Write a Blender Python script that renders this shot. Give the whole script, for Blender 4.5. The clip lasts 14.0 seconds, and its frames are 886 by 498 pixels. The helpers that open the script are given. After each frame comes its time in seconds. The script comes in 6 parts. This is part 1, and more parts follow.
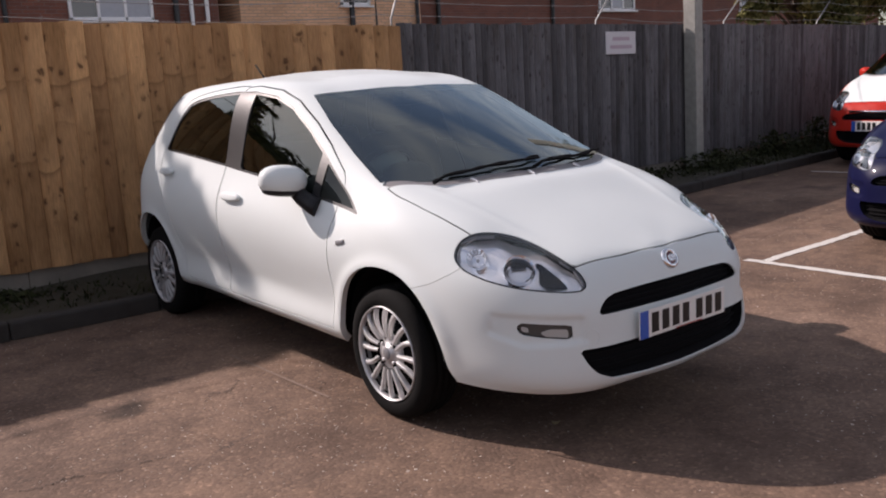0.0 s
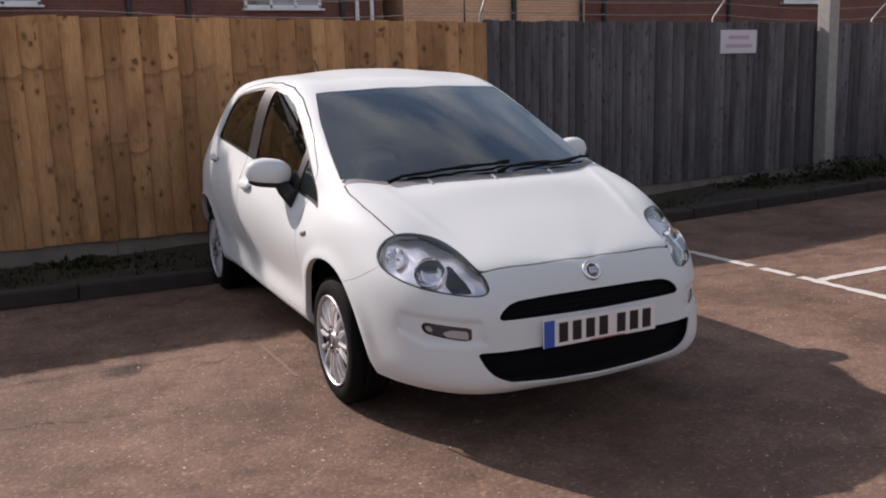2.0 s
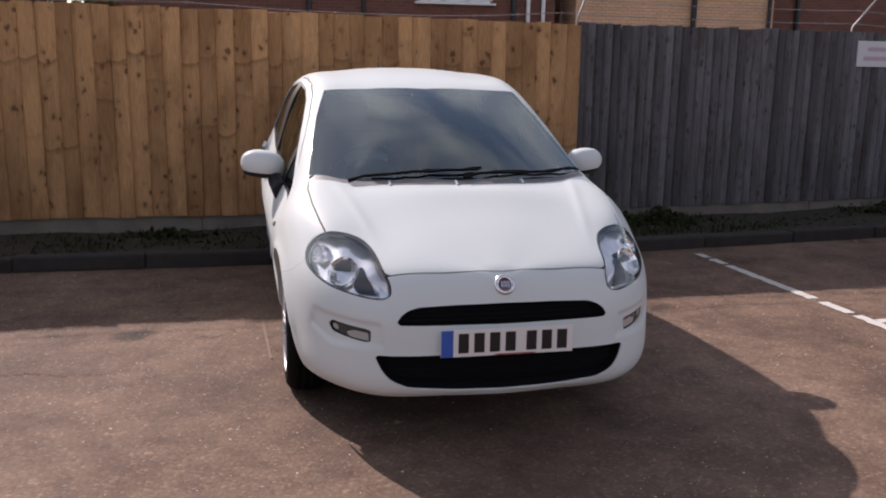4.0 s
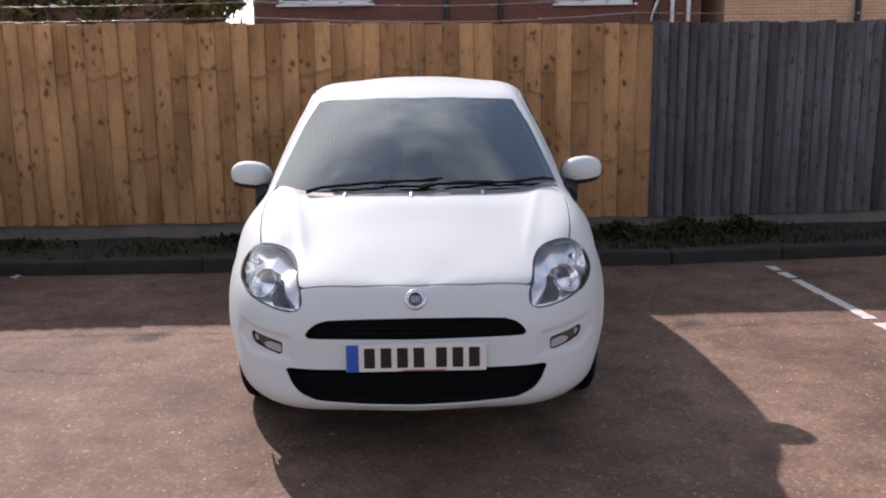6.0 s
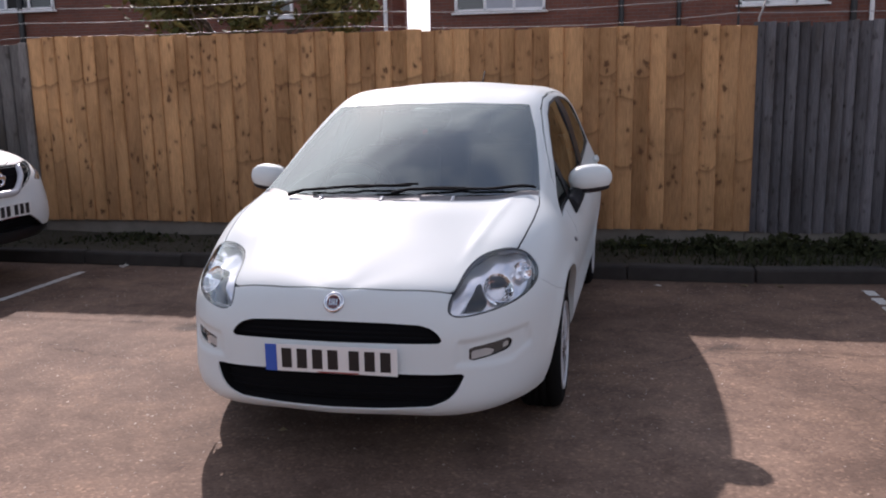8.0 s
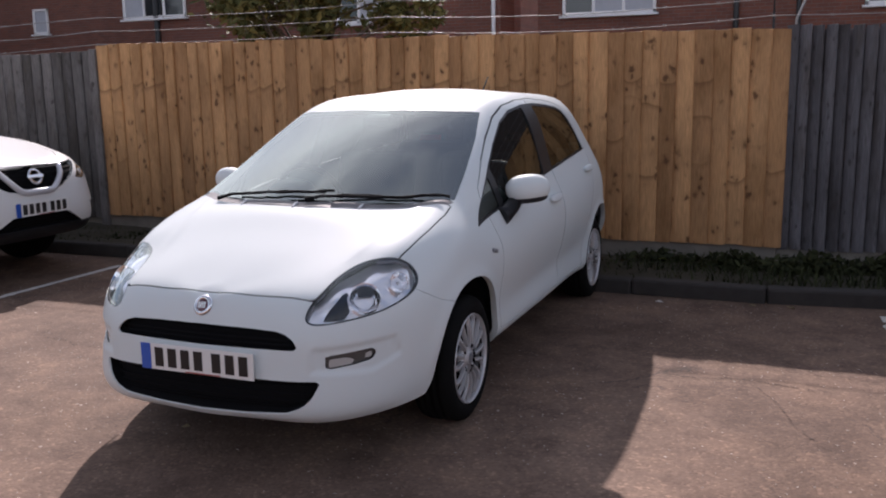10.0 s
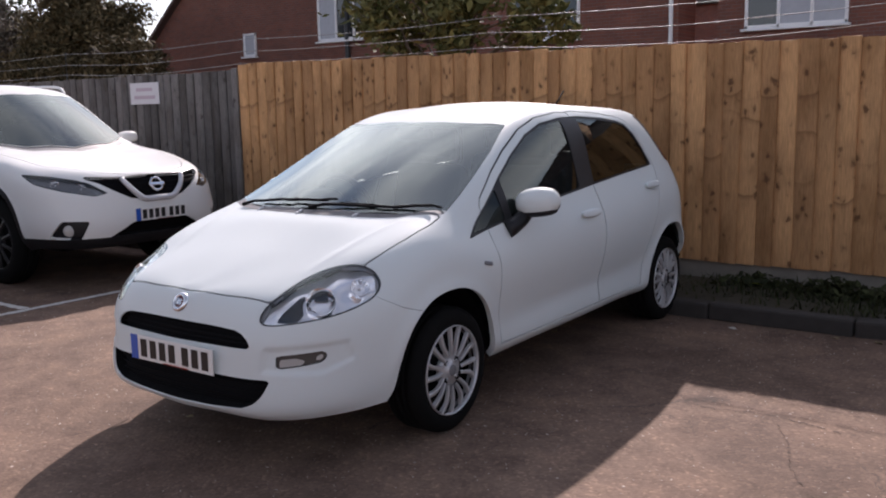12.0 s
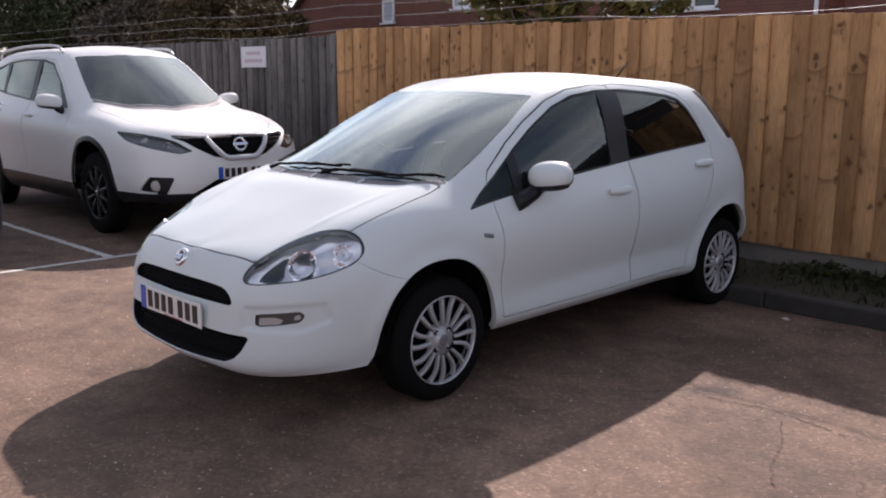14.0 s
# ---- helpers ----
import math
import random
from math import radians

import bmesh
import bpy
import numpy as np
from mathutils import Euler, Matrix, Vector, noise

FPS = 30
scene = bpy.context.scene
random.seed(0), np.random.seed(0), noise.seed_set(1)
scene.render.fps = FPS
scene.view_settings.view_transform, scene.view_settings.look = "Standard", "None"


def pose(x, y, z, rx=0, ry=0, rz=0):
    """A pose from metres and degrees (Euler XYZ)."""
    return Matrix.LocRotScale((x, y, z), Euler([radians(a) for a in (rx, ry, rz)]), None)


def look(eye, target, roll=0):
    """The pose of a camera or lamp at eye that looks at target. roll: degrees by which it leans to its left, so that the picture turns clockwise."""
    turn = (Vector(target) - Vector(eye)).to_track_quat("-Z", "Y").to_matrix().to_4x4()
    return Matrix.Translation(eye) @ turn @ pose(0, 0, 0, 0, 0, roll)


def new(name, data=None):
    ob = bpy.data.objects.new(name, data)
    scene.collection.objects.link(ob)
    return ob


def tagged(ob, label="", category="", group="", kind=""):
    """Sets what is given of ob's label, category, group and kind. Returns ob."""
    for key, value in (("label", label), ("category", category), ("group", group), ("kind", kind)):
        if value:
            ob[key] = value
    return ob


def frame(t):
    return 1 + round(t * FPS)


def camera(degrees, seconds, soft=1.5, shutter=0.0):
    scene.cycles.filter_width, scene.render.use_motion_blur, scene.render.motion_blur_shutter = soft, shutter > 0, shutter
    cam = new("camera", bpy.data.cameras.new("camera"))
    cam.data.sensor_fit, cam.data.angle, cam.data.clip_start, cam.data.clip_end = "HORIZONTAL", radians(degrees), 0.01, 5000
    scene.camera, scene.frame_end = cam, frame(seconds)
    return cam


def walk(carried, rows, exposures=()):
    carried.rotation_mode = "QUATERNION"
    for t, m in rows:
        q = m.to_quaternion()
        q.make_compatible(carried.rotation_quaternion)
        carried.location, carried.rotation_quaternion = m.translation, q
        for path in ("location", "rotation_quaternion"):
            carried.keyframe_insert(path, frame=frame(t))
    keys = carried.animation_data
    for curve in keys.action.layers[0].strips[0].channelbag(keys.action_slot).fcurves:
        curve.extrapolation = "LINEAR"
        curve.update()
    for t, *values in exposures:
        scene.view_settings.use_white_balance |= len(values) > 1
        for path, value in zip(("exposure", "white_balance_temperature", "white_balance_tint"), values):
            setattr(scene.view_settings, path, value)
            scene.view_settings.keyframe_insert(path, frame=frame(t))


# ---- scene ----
cam = camera(53.1, 14.0, soft=2.0)
PATH = [
    (0, (0.053, -0.029, 1.377), (1.251, 1.527, 0.999), -3.2),
    (0.5, (0.231, -0.203, 1.379), (1.386, 1.39, 1.017), -3.1),
    (1, (0.441, -0.358, 1.412), (1.511, 1.289, 1.039), -3.6),
    (1.5, (0.638, -0.562, 1.423), (1.583, 1.158, 1.036), -2.8),
    (2, (0.824, -0.687, 1.412), (1.668, 1.084, 1.024), -1.7),
    (2.5, (1.052, -0.757, 1.425), (1.806, 1.054, 1.037), -1.3),
    (3, (1.299, -0.867, 1.424), (1.957, 0.985, 1.052), -1.5),
    (3.2, (1.399, -0.926, 1.451), (2.014, 0.937, 1.064), -0.7),
    (5.5, (2.6, -1.123, 1.45), (2.714, 0.834, 1.055), -0.5),
    (6, (2.827, -1.123, 1.48), (2.861, 0.838, 1.089), -0.8),
    (6.5, (3.098, -1.14, 1.474), (3.025, 0.822, 1.088), -1.2),
    (7, (3.356, -1.132, 1.46), (3.192, 0.825, 1.08), -1.2),
    (7.5, (3.613, -1.038, 1.48), (3.333, 0.906, 1.102), -1.4),
    (8, (3.901, -0.988, 1.456), (3.465, 0.928, 1.087), -1.1),
    (8.5, (4.174, -0.958, 1.456), (3.659, 0.942, 1.1), -0.1),
    (8.7, (4.269, -0.908, 1.457), (3.728, 0.984, 1.099), -0.7),
    (10.8, (5.216, -0.475, 1.459), (4.322, 1.281, 1.117), -0.5),
    (11, (5.286, -0.425, 1.441), (4.351, 1.311, 1.105), -0.7),
    (11.5, (5.563, -0.338, 1.444), (4.498, 1.324, 1.124), -0.6),
    (12, (5.746, -0.187, 1.413), (4.593, 1.417, 1.103), -1.0),
    (12.5, (5.887, -0.001, 1.416), (4.652, 1.535, 1.078), -0.5),
    (13, (6.086, 0.108, 1.412), (4.765, 1.571, 1.076), -0.4),
    (13.5, (6.233, 0.195, 1.414), (4.841, 1.589, 1.07), 0.4),
    (14, (6.236, 0.235, 1.411), (4.844, 1.621, 1.035), 0.4),
]
EXPOSURE = [(t, stops, kelvin, 19) for t, stops, kelvin in ((0.0, 0.64, 6420), (3.0, 0.62, 6380), (5.5, 0.90, 6250), (6.5, 1.00, 6200), (7.5, 0.95, 6150), (8.7, 0.88, 6100), (11.0, 0.82, 6200), (14.0, 0.95, 6200))]
walk(cam, [(t, look(eye, target, roll)) for t, eye, target, roll in PATH], EXPOSURE)

# world, sun
SUN_DIR = Vector((-0.65, 1.284, 1.0)).normalized()
world = bpy.data.worlds.new("sky")
scene.world = world
world.use_nodes = True
wn = world.node_tree.nodes
sky = wn.new("ShaderNodeTexSky")
sky.sky_type = "NISHITA"
sky.sun_disc = False
sky.sun_elevation = math.asin(SUN_DIR.z)
sky.sun_rotation = math.atan2(SUN_DIR.x, SUN_DIR.y)
# broken white cloud over the blue
wl = world.node_tree.links
coords = wn.new("ShaderNodeTexCoord")
squash = wn.new("ShaderNodeMapping")
squash.inputs["Scale"].default_value = (1.0, 1.0, 2.4)
wl.new(coords.outputs["Generated"], squash.inputs["Vector"])
puffs = wn.new("ShaderNodeTexNoise")
puffs.inputs["Scale"].default_value = 3.1
puffs.inputs["Detail"].default_value = 4
puffs.inputs["Roughness"].default_value = 0.5
wl.new(squash.outputs["Vector"], puffs.inputs["Vector"])
cover = wn.new("ShaderNodeValToRGB")
cover.color_ramp.elements[0].position = 0.36
cover.color_ramp.elements[0].color = (0.05, 0.05, 0.05, 1)
cover.color_ramp.elements[1].position = 0.68
wl.new(puffs.outputs["Fac"], cover.inputs["Fac"])
grey = wn.new("ShaderNodeRGBToBW")
wl.new(sky.outputs["Color"], grey.inputs["Color"])
bright = wn.new("ShaderNodeMath")
bright.operation = "MULTIPLY"
bright.inputs[1].default_value = 3.3
wl.new(grey.outputs["Val"], bright.inputs[0])
clouds = wn.new("ShaderNodeMix")
clouds.data_type = "RGBA"
wl.new(cover.outputs["Color"], clouds.inputs["Factor"])
wl.new(sky.outputs["Color"], clouds.inputs["A"])
limit = wn.new("ShaderNodeMath")
limit.operation = "MINIMUM"
limit.inputs[1].default_value = 14.0
wl.new(bright.outputs[0], limit.inputs[0])
wl.new(limit.outputs[0], clouds.inputs["B"])
wn["Background"].inputs["Strength"].default_value = 0.068
wl.new(clouds.outputs["Result"], wn["Background"].inputs["Color"])
sun = new("sun", bpy.data.lights.new("sun", "SUN"))
sun.data.energy = 3.5
sun.data.angle = radians(0.6)
sun.data.color = (1.0, 0.88, 0.79)
sun.matrix_world = look(SUN_DIR * 40, (0, 0, 0))


# ---- materials ----
def nodes_of(name):
    m = bpy.data.materials.new(name)
    m.use_nodes = True
    nt = m.node_tree
    return m, nt.nodes, nt.links, nt.nodes["Principled BSDF"]


def noise_node(n, l, scale, detail=6.0, rough=0.6, stretch=None, coords="Object"):
    tc = n.new("ShaderNodeTexCoord")
    nz = n.new("ShaderNodeTexNoise")
    nz.inputs["Scale"].default_value = scale
    nz.inputs["Detail"].default_value = detail
    nz.inputs["Roughness"].default_value = rough
    if stretch:
        mp = n.new("ShaderNodeMapping")
        mp.inputs["Scale"].default_value = stretch
        l.new(tc.outputs[coords], mp.inputs["Vector"])
        l.new(mp.outputs["Vector"], nz.inputs["Vector"])
    else:
        l.new(tc.outputs[coords], nz.inputs["Vector"])
    return nz


def ramp(n, l, source, stops):
    r = n.new("ShaderNodeValToRGB")
    e = r.color_ramp.elements
    while len(e) < len(stops):
        e.new(0.5)
    for item, (at, color) in zip(e, stops):
        item.position = at
        item.color = (*color, 1) if len(color) == 3 else color
    l.new(source, r.inputs["Fac"])
    return r


def mix(n, l, a, b, fac, kind="MIX"):
    """Mixes two colours, each a socket or a tuple."""
    m = n.new("ShaderNodeMix")
    m.data_type = "RGBA"
    m.blend_type = kind
    for key, value in (("A", a), ("B", b)):
        if isinstance(value, tuple):
            m.inputs[key].default_value = (*value[:3], 1)
        else:
            l.new(value, m.inputs[key])
    if isinstance(fac, float):
        m.inputs["Factor"].default_value = fac
    else:
        l.new(fac, m.inputs["Factor"])
    return m.outputs["Result"]


def bumped(n, l, bsdf, height, strength, dist=0.01):
    bp = n.new("ShaderNodeBump")
    bp.inputs["Strength"].default_value = strength
    bp.inputs["Distance"].default_value = dist
    l.new(height, bp.inputs["Height"])
    l.new(bp.outputs["Normal"], bsdf.inputs["Normal"])


def plain(name, color, rough=0.5, metal=0.0, coat=0.0, grain=0.0, scale=40.0, bump=0.0, spec=0.5):
    """A plain surface with slightly uneven tone and relief."""
    m, n, l, b = nodes_of(name)
    b.inputs["Base Color"].default_value = (*color, 1)
    b.inputs["Roughness"].default_value = rough
    b.inputs["Metallic"].default_value = metal
    b.inputs["Coat Weight"].default_value = coat
    b.inputs["Coat Roughness"].default_value = 0.03
    b.inputs["Specular IOR Level"].default_value = spec
    if grain or bump:
        nz = noise_node(n, l, scale)
        if grain:
            c = mix(n, l, tuple(c * (1 - grain) for c in color), tuple(min(1, c * (1 + grain)) for c in color), nz.outputs["Fac"])
            l.new(c, b.inputs["Base Color"])
        if bump:
            bumped(n, l, b, nz.outputs["Fac"], bump)
    return m


def car_paint(name, color, rough=0.35, dust=(0.35, 0.31, 0.27), amount=0.06):
    """Lacquered paint with a thin uneven film of road dust."""
    m, n, l, b = nodes_of(name)
    big = noise_node(n, l, 2.3, 5)
    fine = noise_node(n, l, 60, 4)
    f = n.new("ShaderNodeMath")
    f.operation = "MULTIPLY"
    l.new(big.outputs["Fac"], f.inputs[0])
    f.inputs[1].default_value = amount
    l.new(mix(n, l, color, dust, f.outputs[0]), b.inputs["Base Color"])
    b.inputs["Roughness"].default_value = rough
    b.inputs["Specular IOR Level"].default_value = 0.05
    b.inputs["Coat Weight"].default_value = 0.28
    r = ramp(n, l, fine.outputs["Fac"], [(0.3, (0.03,) * 3), (0.8, (0.09,) * 3)])
    l.new(r.outputs["Color"], b.inputs["Coat Roughness"])
    return m


def glass(name, tint, gloss_rough=0.01, straight=0.095, power=3.3, shine=1.0):
    """A thin pane: clear and tinted, with a mirror image that grows at a slant."""
    m, n, l, b = nodes_of(name)
    out = n["Material Output"]
    n.remove(b)
    tr = n.new("ShaderNodeBsdfTransparent")
    tr.inputs["Color"].default_value = (*tint, 1)
    gl = n.new("ShaderNodeBsdfGlossy")
    gl.inputs["Roughness"].default_value = gloss_rough
    gl.inputs["Color"].default_value = (0.92 * shine, shine, 0.965 * shine, 1)
    lw = n.new("ShaderNodeLayerWeight")
    lw.inputs["Blend"].default_value = 0.5
    steep = n.new("ShaderNodeMath")
    steep.operation = "POWER"
    steep.inputs[1].default_value = power
    l.new(lw.outputs["Facing"], steep.inputs[0])
    fr = n.new("ShaderNodeMath")
    fr.operation = "MULTIPLY_ADD"
    fr.inputs[1].default_value = 0.97 - straight
    fr.inputs[2].default_value = straight
    l.new(steep.outputs[0], fr.inputs[0])
    mx = n.new("ShaderNodeMixShader")
    l.new(fr.outputs[0], mx.inputs["Fac"])
    l.new(tr.outputs["BSDF"], mx.inputs[1])
    l.new(gl.outputs["BSDF"], mx.inputs[2])
    l.new(mx.outputs["Shader"], out.inputs["Surface"])
    return m


WHITE = car_paint("white_car_paint", (0.705, 0.75, 0.742), 0.45)
PEARL = car_paint("pearl_white_car_paint", (0.78, 0.78, 0.76))
RED = car_paint("red_car_paint", (0.46, 0.022, 0.012))
BLUE = car_paint("dark_blue_car_paint", (0.006, 0.007, 0.035), amount=0.01)
NEARBLACK = car_paint("black_car_paint", (0.008, 0.009, 0.014))
BLACK = plain("black_plastic", (0.014, 0.014, 0.016), 0.42, grain=0.2, scale=200, bump=0.05, spec=0.3)
MATT = plain("matt_black", (0.005, 0.005, 0.006), 0.9, spec=0.15)
COWL = plain("grey_plastic", (0.22, 0.21, 0.21), 0.55, grain=0.2, scale=120, bump=0.1)
SEAL = plain("dark_rubber_seal", (0.012, 0.012, 0.013), 0.7)
RUBBER = plain("tyre_rubber", (0.007, 0.007, 0.007), 0.85, grain=0.3, scale=35, bump=0.15, spec=0.12)
SILVER = plain("silver_wheel_paint", (0.56, 0.56, 0.565), 0.42, metal=0.5, grain=0.12, scale=9)
CHROME = plain("chrome", (0.80, 0.80, 0.82), 0.09, metal=1.0)
LAMPCHROME = plain("rippled_lamp_chrome", (0.90, 0.90, 0.92), 0.10, metal=1.0)
BEZEL = plain("pale_silver_lamp_bezel", (0.93, 0.93, 0.95), 0.14, metal=0.68)
DARKCHROME = plain("dark_lamp_chrome", (0.055, 0.055, 0.06), 0.12, metal=0.7)
BEZELGREY = plain("dark_grey_lamp_edge", (0.16, 0.16, 0.17), 0.22)
DIMLAMP = plain("dim_grey_lamp_reflector", (0.17, 0.17, 0.18), 0.16, metal=0.6)
SATIN = plain("satin_lamp_reflector", (0.62, 0.62, 0.64), 0.18, metal=0.2)
BOWL = plain("faceted_lamp_reflector", (0.92, 0.92, 0.93), 0.06, metal=1.0)
ALLOY = plain("dark_alloy_wheel_paint", (0.032, 0.032, 0.034), 0.4, metal=0.5)
FOGBACK = plain("grey_lamp_recess", (0.075, 0.072, 0.068), 0.25)
GREYLAMP = plain("grey_lamp_bezel", (0.19, 0.19, 0.20), 0.3)
PANE = glass("tinted_glass", (0.32, 0.38, 0.37), 0.01, 0.095, 2.9)
PRIVACY = glass("darker_tinted_glass", (0.05, 0.06, 0.06), 0.01, 0.045, 4.0, 0.8)
SIDEGLASS = glass("tinted_side_glass", (0.22, 0.26, 0.255), 0.01, 0.06, 3.5, 0.9)
HAZYGLASS = glass("hazy_tinted_glass", (0.20, 0.24, 0.235), 0.05, 0.10, 3.0)
LENS = glass("clear_lens", (0.97, 0.97, 0.98), 0.01, 0.05)
CLOTH = plain("dark_seat_cloth", (0.022, 0.023, 0.026), 0.95, grain=0.3, scale=150, bump=0.3)
DASH = plain("dashboard_plastic", (0.045, 0.045, 0.048), 0.6, grain=0.2, scale=200, bump=0.2)
PLATE = plain("number_plate_white", (0.82, 0.81, 0.78), 0.35, coat=0.5)
PLATEBLUE = plain("number_plate_blue", (0.02, 0.10, 0.48), 0.35, coat=0.5)
INK = plain("black_ink", (0.012, 0.012, 0.013), 0.4)
BADGERED = plain("dark_red_enamel", (0.075, 0.016, 0.024), 0.25, coat=0.6)
TAILRED = plain("red_lamp_plastic", (0.35, 0.012, 0.010), 0.18, coat=0.8)
FOGLENS = plain("milky_fog_lamp_glass", (0.44, 0.43, 0.41), 0.12, coat=0.5)


def fence_wood(name, light, dark, knot, streak, marks=()):
    """Sawn boards: tone from board to board, grain along the board, knots and water marks."""
    m, n, l, b = nodes_of(name)
    info = n.new("ShaderNodeObjectInfo")
    tone = ramp(n, l, info.outputs["Random"], [(0.0, dark), (0.55, light), (1.0, tuple(c * 1.12 for c in light))])
    tc = n.new("ShaderNodeTexCoord")
    shift = n.new("ShaderNodeVectorMath")
    shift.operation = "ADD"
    rnd = n.new("ShaderNodeCombineXYZ")
    mul = n.new("ShaderNodeMath")
    mul.operation = "MULTIPLY"
    mul.inputs[1].default_value = 37.0
    l.new(info.outputs["Random"], mul.inputs[0])
    for k in "XYZ":
        l.new(mul.outputs[0], rnd.inputs[k])
    l.new(tc.outputs["Object"], shift.inputs[0])
    l.new(rnd.outputs[0], shift.inputs[1])

    def noise_at(scale, stretch, detail=5.0):
        mp = n.new("ShaderNodeMapping")
        mp.inputs["Scale"].default_value = stretch
        nz = n.new("ShaderNodeTexNoise")
        nz.inputs["Scale"].default_value = scale
        nz.inputs["Detail"].default_value = detail
        l.new(shift.outputs[0], mp.inputs["Vector"])
        l.new(mp.outputs["Vector"], nz.inputs["Vector"])
        return nz
    grain = noise_at(30, (6, 6, 0.35))
    g = ramp(n, l, grain.outputs["Fac"], [(0.32, (1 - streak,) * 3), (0.68, (1 + 0.15 * streak,) * 3)])
    c = mix(n, l, tone.outputs["Color"], g.outputs["Color"], 1.0, "MULTIPLY")
    blotch = noise_at(2.2, (1.6, 1.6, 0.7))
    bl = ramp(n, l, blotch.outputs["Fac"], [(0.33, (0.66, 0.61, 0.55)), (0.50, (0.96, 0.94, 0.92)), (0.64, (1.12, 1.09, 1.05))])
    c = mix(n, l, c, bl.outputs["Color"], 1.0, "MULTIPLY")
    # knots: a dark ragged heart in a stained ring, crowded in places
    ragged = noise_at(26, (1, 1, 0.8), 4)
    bent = n.new("ShaderNodeVectorMath")
    bent.operation = "MULTIPLY_ADD"
    bent.inputs[1].default_value = (0.05, 0.05, 0.08)
    l.new(ragged.outputs["Color"], bent.inputs[0])
    l.new(shift.outputs[0], bent.inputs[2])
    for scale, squash, heart, low, high in ((7.5, 0.8, 0.11, 0.44, 0.56), (14.0, 0.6, 0.14, 0.46, 0.56)):
        mp = n.new("ShaderNodeMapping")
        mp.inputs["Scale"].default_value = (1, 1, squash)
        vo = n.new("ShaderNodeTexVoronoi")
        vo.inputs["Scale"].default_value = scale
        l.new(bent.outputs[0], mp.inputs["Vector"])
        l.new(mp.outputs["Vector"], vo.inputs["Vector"])
        kn = ramp(n, l, vo.outputs["Distance"], [(0.0, (1, 1, 1)), (heart, (0.85, 0.85, 0.85)), (heart * 1.7, (0.20, 0.20, 0.20)), (heart * 3.2, (0, 0, 0))])
        some = noise_at(2.7 if scale < 10 else 3.6, (1, 1, 1), 2)
        sg = ramp(n, l, some.outputs["Fac"], [(low, (0.05, 0.05, 0.05)), (high, (0.95, 0.95, 0.95))])
        c = mix(n, l, c, knot, mix(n, l, kn.outputs["Color"], sg.outputs["Color"], 1.0, "MULTIPLY"))
    # tide marks: a curved edge across each board at its own height, sharp above and fading below
    if marks:
        sep = n.new("ShaderNodeSeparateXYZ")
        l.new(tc.outputs["Object"], sep.inputs[0])
        wav = noise_at(9, (1.5, 1, 0.3), 3)

        def calc(kind, one, two, three=0.0):
            m = n.new("ShaderNodeMath")
            m.operation = kind
            for slot, value in enumerate((one, two, three)):
                if isinstance(value, float):
                    m.inputs[slot].default_value = value
                else:
                    l.new(value, m.inputs[slot])
            return m.outputs[0]
        across = calc("MULTIPLY_ADD", sep.outputs["X"], 13.3, -1.0)
        bowl = calc("MULTIPLY", across, across)
        for k, (z0, spread, share) in enumerate(marks):
            own = n.new("ShaderNodeTexWhiteNoise")
            own.noise_dimensions = "1D"
            l.new(calc("MULTIPLY_ADD", info.outputs["Random"], 91.7, 3.1 * k), own.inputs["W"])
            pick = n.new("ShaderNodeTexWhiteNoise")
            pick.noise_dimensions = "1D"
            l.new(calc("MULTIPLY_ADD", info.outputs["Random"], 57.3, 7.7 * k + 1.0), pick.inputs["W"])
            edge = calc("MULTIPLY_ADD", own.outputs["Value"], spread, z0)
            edge = calc("MULTIPLY_ADD", bowl, 0.028 if k % 2 == 0 else -0.022, edge)
            edge = calc("MULTIPLY_ADD", wav.outputs["Fac"], 0.05, edge)
            below = calc("ADD", calc("SUBTRACT", sep.outputs["Z"], edge), 0.5)
            band = ramp(n, l, below, [(0.30, (0, 0, 0)), (0.455, (0.10, 0.10, 0.10)), (0.486, (0.42, 0.42, 0.42)), (0.497, (0.65, 0.65, 0.65)), (0.510, (0, 0, 0))])
            gate = ramp(n, l, pick.outputs["Value"], [(share - 0.1, (0.95, 0.95, 0.95)), (share + 0.1, (0.05, 0.05, 0.05))])
            f = mix(n, l, band.outputs["Color"], gate.outputs["Color"], 1.0, "MULTIPLY")
            c = mix(n, l, c, tuple(v * 1.25 for v in knot), f)
    l.new(c, b.inputs["Base Color"])
    b.inputs["Roughness"].default_value = 0.82
    b.inputs["Specular IOR Level"].default_value = 0.25
    bumped(n, l, b, grain.outputs["Fac"], 0.35, 0.004)
    return m


